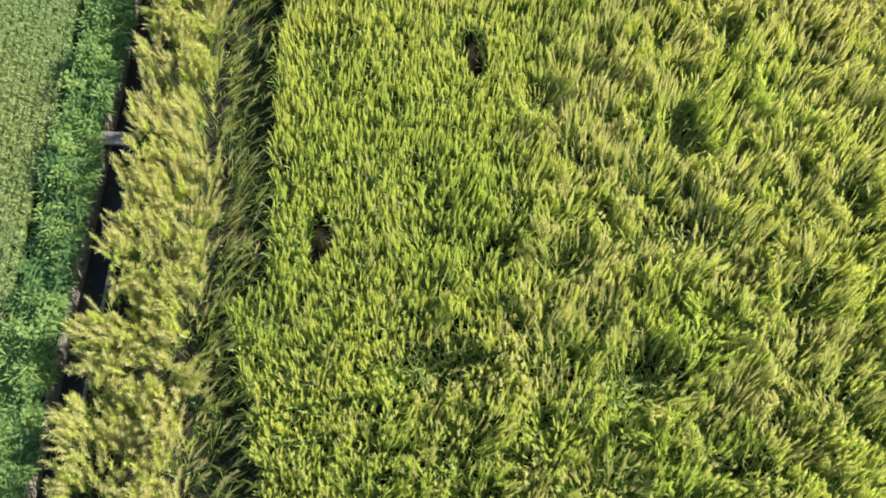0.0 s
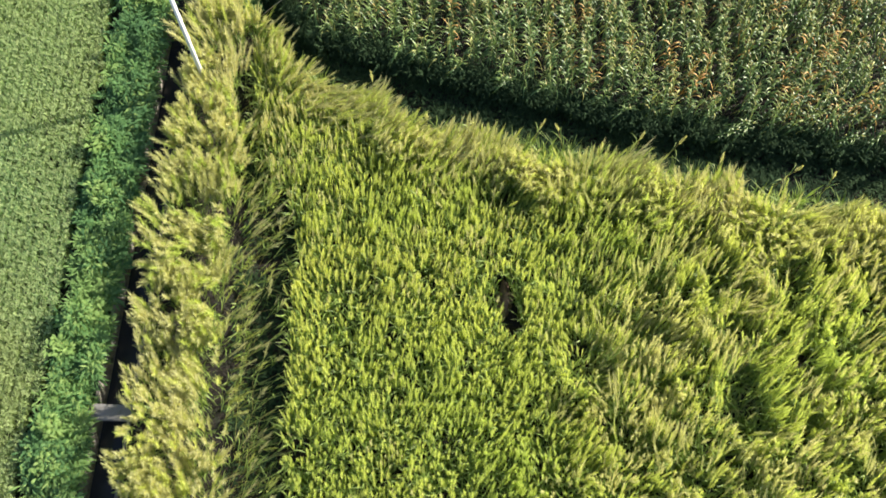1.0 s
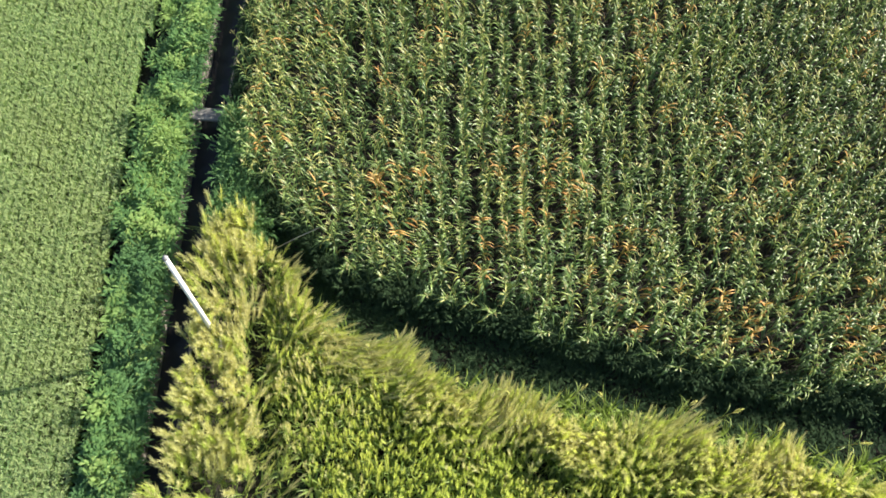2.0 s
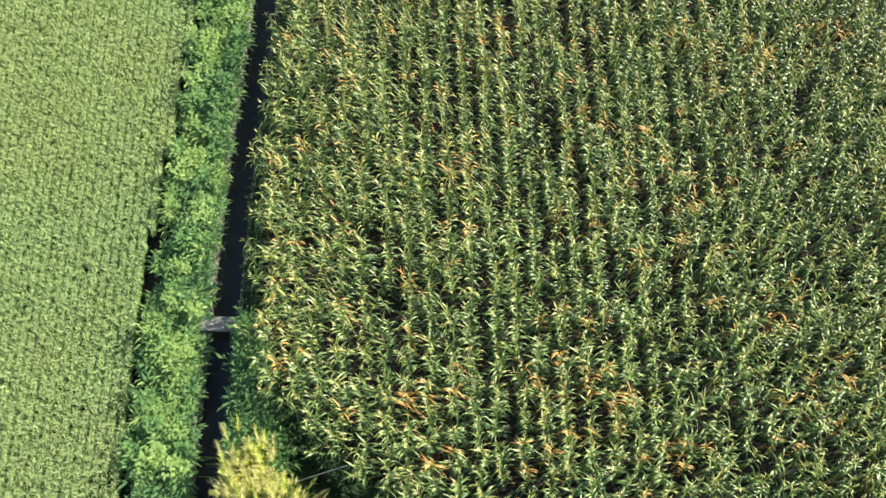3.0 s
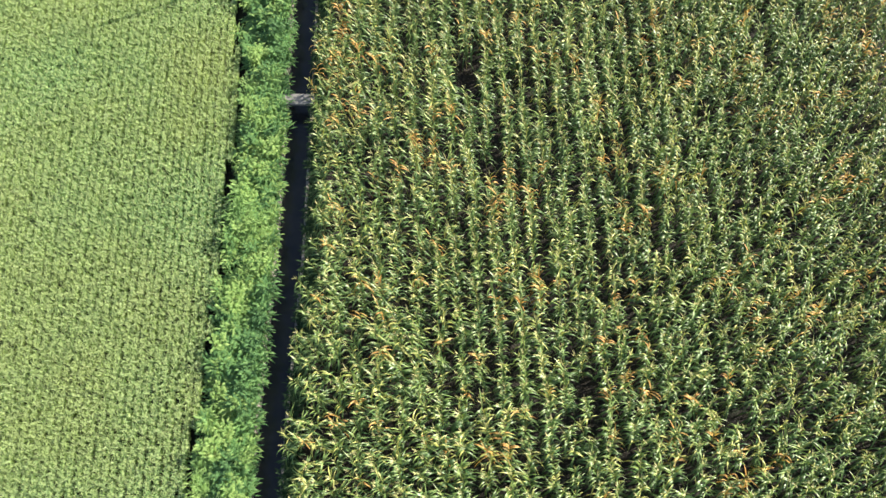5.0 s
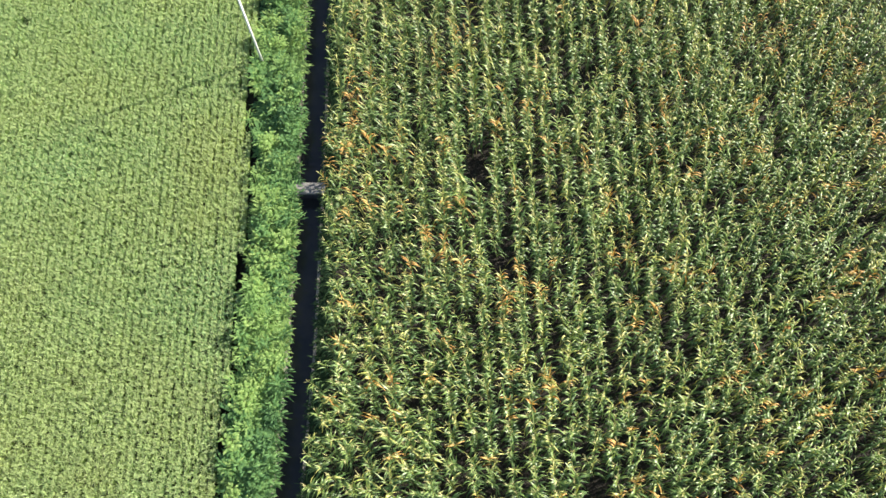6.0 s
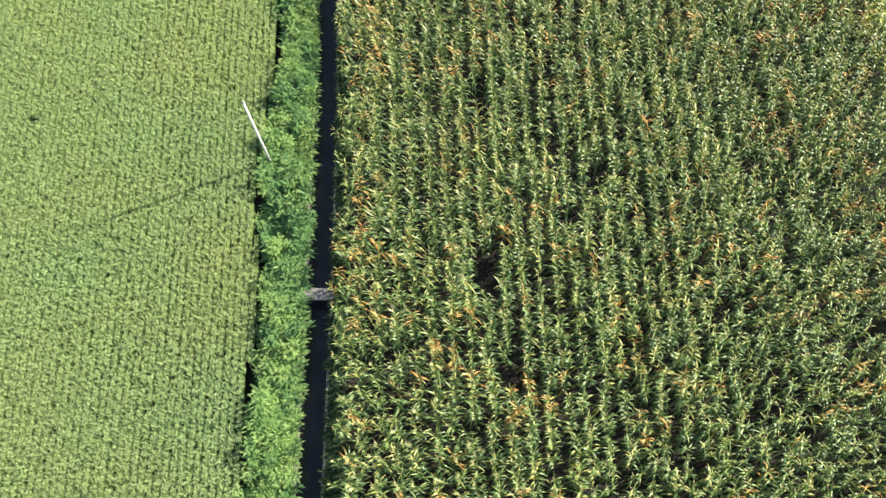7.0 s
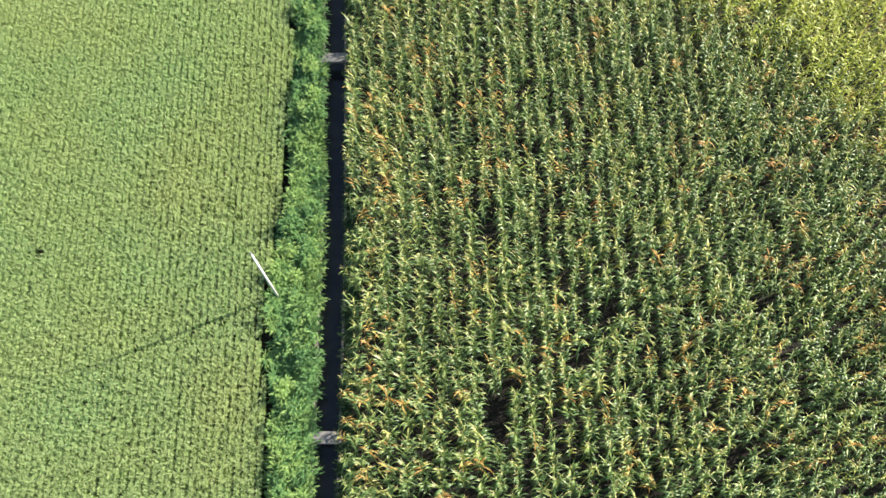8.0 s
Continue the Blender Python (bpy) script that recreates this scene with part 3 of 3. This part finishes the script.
# hollows pressed into the stand: centre, half-widths, depth
HOLLOWS = ((5.74, 9.8, 0.55, 0.7, 1.3), (10.5, 8.2, 0.55, 0.9, 1.3), (13.1, 12.4, 0.5, 0.6, 1.4), (9.7, 4.3, 1.5, 0.7, 1.3), (1.0, 0.4, 1.5, 0.8, 1.5), (7.9, -0.6, 1.4, 0.8, 1.5),
           (16.2, 5.4, 0.5, 1.0, 1.4), (5.6, 3.6, 0.9, 0.5, 0.9), (6.2, 1.2, 0.7, 0.6, 0.8), (9.9, -3.3, 1.2, 0.7, 1.2), (13.5, 1.5, 0.7, 0.9, 0.9), (10.9, 12.0, 0.7, 0.5, 0.8))


def lane_mid(y):
    return np.interp(y, [-8, -3, -1, 1, 2.6, 3.6, 5.6, 10, 12.7, 15.7, 17.3, 20.5, 22], [-5.9, -5.95, -6.1, -6.4, -6.3, -5.6, -5.45, -5.35, -5.2, -4.9, -5.3, -5.6, -5.6])


def lane_half(y):
    return np.interp(y, [-8, -3, -1, 1, 2.6, 3.6, 5.6, 12.7, 15.7, 17.3, 20], [1.2, 1.2, 1.1, 0.85, 0.40, 1.05, 1.1, 1.1, 1.15, 0.55, 0.2])


def swell(x, y):
    """Where the wind has opened hollows in the stand (high) and where it stands full (low)."""
    h = 0.30 * wavy(x, y, 0.62, 5.5) + 0.30 * wavy(x, y, 1.5, 0.7) - 0.1
    for hx, hy, rx, ry, deep in HOLLOWS:
        h = h + deep * np.exp(-((x - hx) / rx) ** 2 - ((y - hy) / ry) ** 2)
    return h


def build_grass():
    # west strip of tall tan plumes between the ditch and the lane
    n = 15000
    x, y = rng.uniform(-13, -3, n), rng.uniform(-7, 26, n)
    half = lane_half(y)
    west = (x > ditch_right(y) + 0.44) & (x < lane_mid(y) - half) & (y < grass_back(x))
    x, y = x[west], y[west]
    n = len(x)
    tx, ty, th = tufts(x, y, 0.8, 1.3)
    near = np.exp(-((x - ditch_right(y)) / 0.8))
    shapes = [grass_stem(500 + i, "plume_tan" if i % 6 else "plume_green", 54, 1.72, 2, 0.54, 0.150, 0.030) for i in range(8)]
    arr1 = scatter(shapes, rng.integers(0, 8, n), x, y, ground_height(x, y) - 0.02, rng.uniform(0, 6.283, n), rng.uniform(0.85, 1.2, n), rng.uniform(0.80, 1.04, n) * (1 + 0.10 * th),
                   rng.normal(-0.02, 0.12, n) + 0.21 * tx - 0.10 * near + 0.10 * wavy(x, y, 1.6, 1.0), rng.normal(0.26, 0.12, n) + 0.20 * ty + 0.12 * wavy(x, y, 1.4, 4.0))
    stuff("reed_strip", arr1, "tall tan-yellow feathery grass crowding the concrete ditch", "tall grass")

    # the broad stand of yellow-green grass
    n = 40000
    x, y = rng.uniform(-8, 21.5, n), rng.uniform(-7, 24, n)
    keep = (x > lane_mid(y) + lane_half(y)) & (y < grass_back(x) - 0.1) & (x < corn_east(y) + 0.2)
    for gx, gy, rx, ry in BARE:
        keep &= ((x - gx) / rx) ** 2 + ((y - gy) / ry) ** 2 > 1
    hollow = swell(x, y)
    rough = np.clip((x + 0.5 * (6 - y) - 0.5) / 5, 0, 1)
    keep &= rng.random(n) > np.clip(hollow - 0.25, 0, 0.95)
    x, y, hollow, rough = x[keep], y[keep], hollow[keep], rough[keep]
    n = len(x)
    fine = [grass_stem(600 + i, "plume_tan" if i > 5 else "plume_green", 22, 1.42, 2, 0.50, 0.068, 0.030) for i in range(8)]
    broad = [grass_stem(620 + i, "plume_tan" if i > 3 else "plume_green", 24, 1.42, 2, 0.54, 0.082, 0.031) for i in range(8)]
    tx, ty, th = tufts(x, y, 0.55, 2.7)
    # tan and green heads keep to their own tufts
    tone = 0.30 * tufts(x, y, 0.8, 4.9)[2] + 0.35 * wavy(x, y, 0.5, 1.1) + 0.45 * rough - 0.40 + 0.8 * np.clip((y - 13) / 3, 0, 1) * np.clip((-0.5 - x) / 2, 0, 1) + 0.6 * np.exp(-(grass_back(x) - y) / 1.5) + rng.normal(0, 0.25, n)
    pick = np.clip(4.0 + 4.0 * tone, 0, 7.99).astype(int) + 8 * (rng.random(n) < 0.15 + 0.7 * rough)
    # the stems lean away from the rim of each hollow, laid over most where the stand is roughest
    gx, gy = (swell(x + 0.1, y) - hollow) / 0.1, (swell(x, y + 0.1) - hollow) / 0.1
    comb = 0.16 + 0.06 * rough
    own = 0.05 + 0.10 * rough
    lx = 0.05 + 0.10 * rough * wavy(x, y, 0.75, 2.2) - comb * gx + own * tx + rng.normal(0, 0.07, n)
    ly = 0.29 - comb * 0.7 * gy + own * ty + rng.normal(0, 0.07, n)
    tall = rng.uniform(0.84, 1.06, n) * (1 + (0.04 + 0.09 * rough) * th) * (1 - 0.16 * np.clip(hollow, -0.5, 1)) * (0.82 + 0.20 * rough)
    arr2 = scatter(fine + broad, pick, x, y, ground_height(x, y) - 0.02, rng.uniform(0, 6.283, n), rng.uniform(0.9, 1.3, n), tall, lx, ly)
    stuff("grass_stand", arr2, "broad stand of yellow-green plumed grass, wind-tossed with lodged patches", "tall grass")

    # green tussocks under the plumes, open to view in the hollows
    n = 7500
    x, y = rng.uniform(-8, 21.5, n), rng.uniform(-7, 24, n)
    keep = (x > lane_mid(y) + lane_half(y) - 0.1) & (y < grass_back(x) - 0.3) & (x < corn_east(y) + 0.2)
    for gx, gy, rx, ry in BARE:
        keep &= ((x - gx) / rx) ** 2 + ((y - gy) / ry) ** 2 > 1
    # wisps in the shaded strip before the corn
    xs = rng.uniform(-3.5, 21, 160)
    ys = grass_back(xs) + rng.uniform(0.0, 0.8, 160)
    x, y = np.concatenate([x[keep], xs]), np.concatenate([y[keep], ys])
    n = len(x)
    arr = scatter([tussock(680 + i) for i in range(6)], rng.integers(0, 6, n), x, y, ground_height(x, y) - 0.02, rng.uniform(0, 6.283, n), rng.uniform(0.9, 1.4, n), rng.uniform(0.8, 1.25, n) * (1 - 0.45 * np.clip(swell(x, y), 0, 1)),
                  rng.normal(0.05, 0.2, n), rng.normal(0.25, 0.2, n))
    stuff("grass_tussocks", arr, "long green grass blades filling the hollows of the stand", "grass")

    # fallen stems in the lane and along the back edge
    n = 420
    y = rng.uniform(-8, 21, n)
    x = lane_mid(y) - 0.45 * lane_half(y) + rng.normal(0, 0.3, n)
    fallen = [lodged_stem(700 + i) for i in range(6)]
    lx1, ly1 = rng.normal(0.9, 0.5, n), rng.normal(0.35, 0.6, n)
    m = 700
    x2 = rng.uniform(-6.2, 21.5, m)
    y2 = grass_back(x2) - np.abs(rng.normal(0.1, 0.55, m))
    lx2, ly2 = rng.normal(-0.9, 0.6, m), rng.normal(0.55, 0.4, m)
    spots = np.array([(hx, hy, rx, ry) for hx, hy, rx, ry, deep in HOLLOWS])[rng.integers(0, len(HOLLOWS), 260)]
    x4, y4 = spots[:, 0] + spots[:, 2] * rng.normal(0, 0.6, 260), spots[:, 1] + spots[:, 3] * rng.normal(0, 0.6, 260)
    xa, ya = np.concatenate([x, x2, x4]), np.concatenate([y, y2, y4])
    lx2, ly2 = np.concatenate([lx2, rng.normal(0.5, 0.6, 260)]), np.concatenate([ly2, rng.normal(0.3, 0.5, 260)])
    k = n + m + 260
    arr3 = scatter(fallen, rng.integers(0, 6, k), xa, ya, ground_height(xa, ya) + rng.uniform(0, 0.25, k), rng.uniform(0, 6.283, k), np.ones(k), rng.uniform(0.7, 1.1, k),
                   np.concatenate([lx1, lx2]), np.concatenate([ly1, ly2]))
    stuff("fallen_grass", arr3, "lodged straw-coloured grass stems in the lane and field edge", "fallen grass")

    # plumed stems laid over: from the west strip into the lane, and along the back edge in waves
    n = 3400
    x = rng.uniform(-6.5, 21.5, n)
    y = grass_back(x) - np.abs(rng.normal(-0.15, 0.8, n))
    wave = wavy(x, y, 1.1, 0.6)
    laid = [grass_stem(650 + i, "plume_tan" if i % 4 else "plume_green", 34, 1.55, 2, 0.55, 0.105, 0.029) for i in range(6)]
    west = np.clip((1.0 - x) / 3.0, 0, 1) * np.clip((x + 5.4) / 1.5, 0, 1)
    lx, ly = 0.10 + 0.85 * west + (0.65 - 0.3 * west) * wave + rng.normal(0, 0.15, n), 0.25 + 0.35 * wavy(x, y, 0.9, 2.9) + rng.normal(0, 0.15, n)
    m = 300
    y3 = rng.uniform(-8, 20, m)
    x3 = lane_mid(y3) - lane_half(y3) - 0.1 + np.where(rng.random(m) < 0.35, rng.normal(0, 0.2, m), rng.uniform(0, 1.5, m) * lane_half(y3))
    bunch = np.clip(0.45 + 0.4 * wavy(x3, y3, 1.9, 1.4), 0.05, 1.0)
    x, y = np.concatenate([x, x3]), np.concatenate([y, y3])
    lx, ly = np.concatenate([lx, bunch * 1.0 + 0.3 + rng.normal(0, 0.2, m)]), np.concatenate([ly, 0.45 + rng.normal(0, 0.25, m)])
    n += m
    arr = scatter(laid, rng.integers(0, 6, n), x, y, ground_height(x, y) - 0.02, rng.uniform(0, 6.283, n), rng.uniform(0.9, 1.3, n), rng.uniform(0.8, 1.15, n) * np.where(np.arange(n) < n - m, 1.0, 0.72), lx, ly)
    stuff("lodged_grass", arr, "pale plumed grass bent over into the lane and before the corn", "tall grass")


def build_bare_soil(x, y, rx, ry):
    """A low uneven heap of open brown earth."""
    bm = bmesh.new()
    bmesh.ops.create_grid(bm, x_segments=14, y_segments=14, size=1.0)
    for v in bm.verts:
        u = v.co.length
        ragged = 0.72 + 0.45 * noise.noise(Vector((math.atan2(v.co.y, v.co.x) * 1.3 + x, y, 0.4)))
        flat = v.co.xy / max(1.0, u / max(abs(v.co.x), abs(v.co.y), 1e-6) * 1.0)
        v.co.x, v.co.y = flat.x * rx * ragged, flat.y * ry * ragged
        v.co.z = 0.42 * max(0.0, 1 - u * u) + 0.05 * noise.noise(v.co * 6 + Vector((x, y, 0))) - 0.02
    ob = new("soil_heap", from_bm("soil_heap", bm, BROWN_EARTH, True))
    ob.location = (x, y, 0.0)
    tagged(ob, "small patch of open reddish-brown earth amid the grass", "soil heap", "bare patches in the grass", kind="structure")


# ---------------------------------------------------------------- weeds on the bank
def weed_clump(seed, names):
    r = random.Random(seed)
    s = Shape()
    for i in range(17):
        az = r.uniform(0, 6.283)
        d = np.array((math.cos(az), math.sin(az), 0))
        n = np.array((-d[1], d[0], 0))
        z, out, L = r.uniform(0.10, 0.46), r.uniform(0.02, 0.18), r.uniform(0.14, 0.34)
        w = r.uniform(0.032, 0.075)
        a = d * out + (0, 0, z)
        s.strip([a, a + d * L * 0.5 + (0, 0, L * 0.35), a + d * L + (0, 0, L * r.uniform(-0.1, 0.4))], (0.0, w, 0.0), n, SLOT[r.choice(names)])
    for i in range(3):
        az = r.uniform(0, 6.283)
        d = np.array((math.cos(az), math.sin(az), 0))
        s.strip([(0, 0, 0), d * 0.14 + (0, 0, 0.52)], (0.022, 0.0), np.array((-d[1], d[0], 0)), SLOT[names[0]])
    return s.arrays()


def build_weeds():
    n = 7800
    y = rng.uniform(-9, 76, n)
    re, dl = rice_edge(y) + 0.05, ditch_left(y) - np.interp(y, [8, 20], [0.12, 0.0])
    x = re + (dl - re) * rng.random(n) ** 0.95
    gap = (x - re < 0.30 + 0.08 * wavy(x, y, 1.3, 0.2)) & (wavy(x, y, 2.2, 1.1) > -0.95)
    across = (x - re) / np.maximum(dl - re, 0.3)
    x, y, across = x[~gap], y[~gap], across[~gap]
    n = len(x)
    # dark leaves partly stand in for shadow between clumps
    dark, light = "weed_leaf", "weed_leaf_light"
    shapes = [weed_clump(800 + i, [dark] * (4 - i) + [light] * i) for i in range(5)]
    mound = 1.0 + 0.45 * wavy(x, y, 1.7, 0.9) + 0.55 * wavy(x, y, 3.9, 2.2)
    # darker leaves towards the ditch put the corn's shade into the mix
    pick = np.clip((2.15 - 1.2 * across + 1.6 * wavy(x, y, 0.55, 3.3) + 1.7 * wavy(x, y, 2.3, 1.3) + rng.normal(0, 0.6, n)), 0, 4).astype(int)
    arr = scatter(shapes, pick, x, y, ground_height(x, y) - 0.02, rng.uniform(0, 6.283, n), rng.uniform(0.8, 1.3, n), np.clip(mound, 0.35, 1.9) * rng.uniform(0.8, 1.1, n),
                  rng.normal(0, 0.1, n), rng.normal(0, 0.1, n))
    stuff("bank_weeds", arr, "leafy green weeds covering the bank between rice and ditch", "weeds")
    # low growth on the other side: thin along the ditch, thicker in the shaded strip before the corn; its colour
    # carries the shade
    shapes = [weed_clump(850 + i, ["weed_leaf_painted_shade"]) for i in range(4)]
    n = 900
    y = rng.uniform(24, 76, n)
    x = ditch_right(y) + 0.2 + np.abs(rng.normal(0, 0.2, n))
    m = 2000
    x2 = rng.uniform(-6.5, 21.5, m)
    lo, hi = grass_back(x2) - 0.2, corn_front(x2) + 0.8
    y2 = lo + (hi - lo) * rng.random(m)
    yc = rng.uniform(24.6, 29.5, 420)
    xc = ditch_right(yc) + 0.32 + rng.random(420) * np.interp(yc, [24.6, 26, 29.5], [1.9, 1.6, 0.3])
    corner = scatter([weed_clump(870 + i, ["weed_leaf"]) for i in range(4)], rng.integers(0, 4, 420), xc, yc, ground_height(xc, yc) - 0.02, rng.uniform(0, 6.283, 420), rng.uniform(0.8, 1.3, 420),
                     rng.uniform(1.0, 2.2, 420), rng.normal(0, 0.15, 420), rng.normal(0.1, 0.15, 420))
    stuff("corner_weeds", corner, "dull green weeds in the shaded corner between ditch and corn", "weeds")
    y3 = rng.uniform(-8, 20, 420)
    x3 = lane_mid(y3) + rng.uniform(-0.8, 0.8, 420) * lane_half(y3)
    # tall dark clumps stand in for the corn front's shaded lower leaves
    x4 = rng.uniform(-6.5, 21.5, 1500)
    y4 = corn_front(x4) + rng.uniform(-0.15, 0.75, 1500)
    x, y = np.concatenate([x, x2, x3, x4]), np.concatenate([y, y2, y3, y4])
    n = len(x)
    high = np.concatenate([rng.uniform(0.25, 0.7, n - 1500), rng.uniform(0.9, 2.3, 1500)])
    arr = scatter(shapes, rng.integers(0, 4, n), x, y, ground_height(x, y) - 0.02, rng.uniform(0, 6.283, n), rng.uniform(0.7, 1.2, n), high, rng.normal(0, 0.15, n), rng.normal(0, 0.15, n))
    stuff("edge_weeds", arr, "weeds with the shade of corn and grass put into their dark green", "weeds")


def split_thing(name, pieces, label, category, group):
    """A thing at the origin whose parts are the given (name, shape) pieces, each of one material."""
    root = new(name)
    tagged(root, label, category, group)
    for nm, sh in pieces:
        v, t, sl = sh.arrays()
        part(nm, mesh_from(nm, v, t, [FOLIAGE[int(sl[0])]]), root)
    return root


def place_all(roots, places):
    """The first places take the roots themselves, the others copies of them in turn."""
    for i, m in enumerate(places):
        if i < len(roots):
            roots[i].matrix_basis = m
        else:
            copy_thing(roots[i % len(roots)], m)


def reed_pieces(seed):
    r = random.Random(seed)
    h = r.uniform(1.7, 2.1)
    stem, plume = Shape(), Shape()
    stem.tube([(0, 0, 0), (0.02, 0, h * 0.5), (0.05, 0.02, h * 0.8), (0.09, 0.05, h)], (0.010, 0.009, 0.007, 0.003), SLOT["straw"], 4)
    leaves = []
    for i in range(4):
        az = r.uniform(0, 6.283)
        d = np.array((math.cos(az), math.sin(az), 0))
        n = np.array((-d[1], d[0], 0))
        z, L, w = h * (0.25 + 0.13 * i), r.uniform(0.4, 0.6), r.uniform(0.022, 0.032)
        lf = Shape()
        lf.strip([(0.02, 0, z), d * L * 0.3 + (0.02, 0, z + L * 0.5), d * L * 0.7 + (0.02, 0, z + L * 0.55), d * L + (0.02, 0, z + L * 0.35)], (w * 0.6, w, w * 0.7, 0.0), n, SLOT["grass_blade"])
        leaves.append(("leaf", lf))
    for i in range(70):
        u = (i + 0.3) / 70
        az = i * 2.4 + r.uniform(-0.5, 0.5)
        d = np.array((math.cos(az), math.sin(az), 0))
        n = np.array((-d[1], d[0], 0))
        out = 0.15 * math.sin(math.pi * (0.25 + 0.68 * u)) * r.uniform(0.5, 1.3)
        z, L = h - 0.42 + 0.42 * u, r.uniform(0.12, 0.24)
        c = np.array((0.05 + 0.05 * u, 0.02 + 0.04 * u, z))
        plume.strip([c, c + d * out * 0.55 + (0, 0, L)], (0.028, 0.0), n, SLOT["plume_tan"])
    return [("stem", stem), ("plume", plume)] + leaves


def build_single_reeds():
    roots = [split_thing("reed", reed_pieces(900 + i), "single tan-plumed reed standing before the shaded corn", "reed", "single reeds before the corn") for i in range(5)]
    xs = (-0.9, 0.75, 2.3, 4.65, 5.95, 7.0, 8.4, 9.35, 11.2, 13.5, 15.2, -2.2)
    places = []
    for i, x in enumerate(xs):
        y = float(grass_back(np.array(x))) + rng.uniform(0.6, 1.3)
        places.append(pose(x, y, 0.0, rng.uniform(-14, 0), rng.uniform(-8, 12), rng.uniform(0, 360)))
    place_all(roots, places)


def bush_pieces(seed, slot):
    r = random.Random(seed)
    out = []
    for k in range(4):
        az = k * 1.57 + r.uniform(-0.4, 0.4)
        d = np.array((math.cos(az), math.sin(az), 0))
        tip = d * r.uniform(0.10, 0.20) + np.array((0, 0, r.uniform(0.42, 0.62)))
        stem, leaves = Shape(), Shape()
        stem.tube([(0, 0, 0), tuple(tip * 0.5 + (0, 0, 0.05)), tuple(tip)], (0.012, 0.009, 0.004), SLOT["corn_stalk"], 3)
        for i in range(26):
            a2 = r.uniform(0, 6.283)
            e = np.array((math.cos(a2), math.sin(a2), 0))
            n = np.array((-e[1], e[0], 0))
            u = r.uniform(0.35, 1.05)
            L, w = r.uniform(0.09, 0.17), r.uniform(0.045, 0.08)
            a = tip * u + e * r.uniform(0.0, 0.08)
            leaves.strip([a, a + e * L * 0.5 + (0, 0, L * 0.3), a + e * L + (0, 0, L * r.uniform(-0.2, 0.25))], (0.0, w, 0.0), n, SLOT[slot])
        out += [("stem", stem), ("leaves", leaves)]
    return out


def build_bushes():
    roots = [split_thing("weed_bush", bush_pieces(930 + i, "weed_leaf_light" if i % 3 else "weed_leaf"), "leafy green weed bush on the ditch bank" if i % 3 == 0 else "bright yellow-green weed bush on the ditch bank",
                         "weed bush", "weed bushes on the bank") for i in range(6)]
    places = []
    for i in range(110):
        y = rng.uniform(-6, 73)
        re, dl = float(rice_edge(y)), float(ditch_left(y))
        x = re + 0.52 + (dl - re - 0.67) * rng.random()
        z = float(ground_height(np.array(x), np.array(y)))
        places.append(pose(x, y, z - 0.01, 0, 0, rng.uniform(0, 360)) @ Matrix.Scale(rng.uniform(0.85, 1.35), 4))
    place_all(roots, places)


build_bare_soil(-2.75, 5.4, 0.55, 0.75)
build_bare_soil(3.2, 12.5, 0.52, 0.95)
build_weeds()
build_bushes()
build_single_reeds()
build_grass()
build_rice()
build_corn()
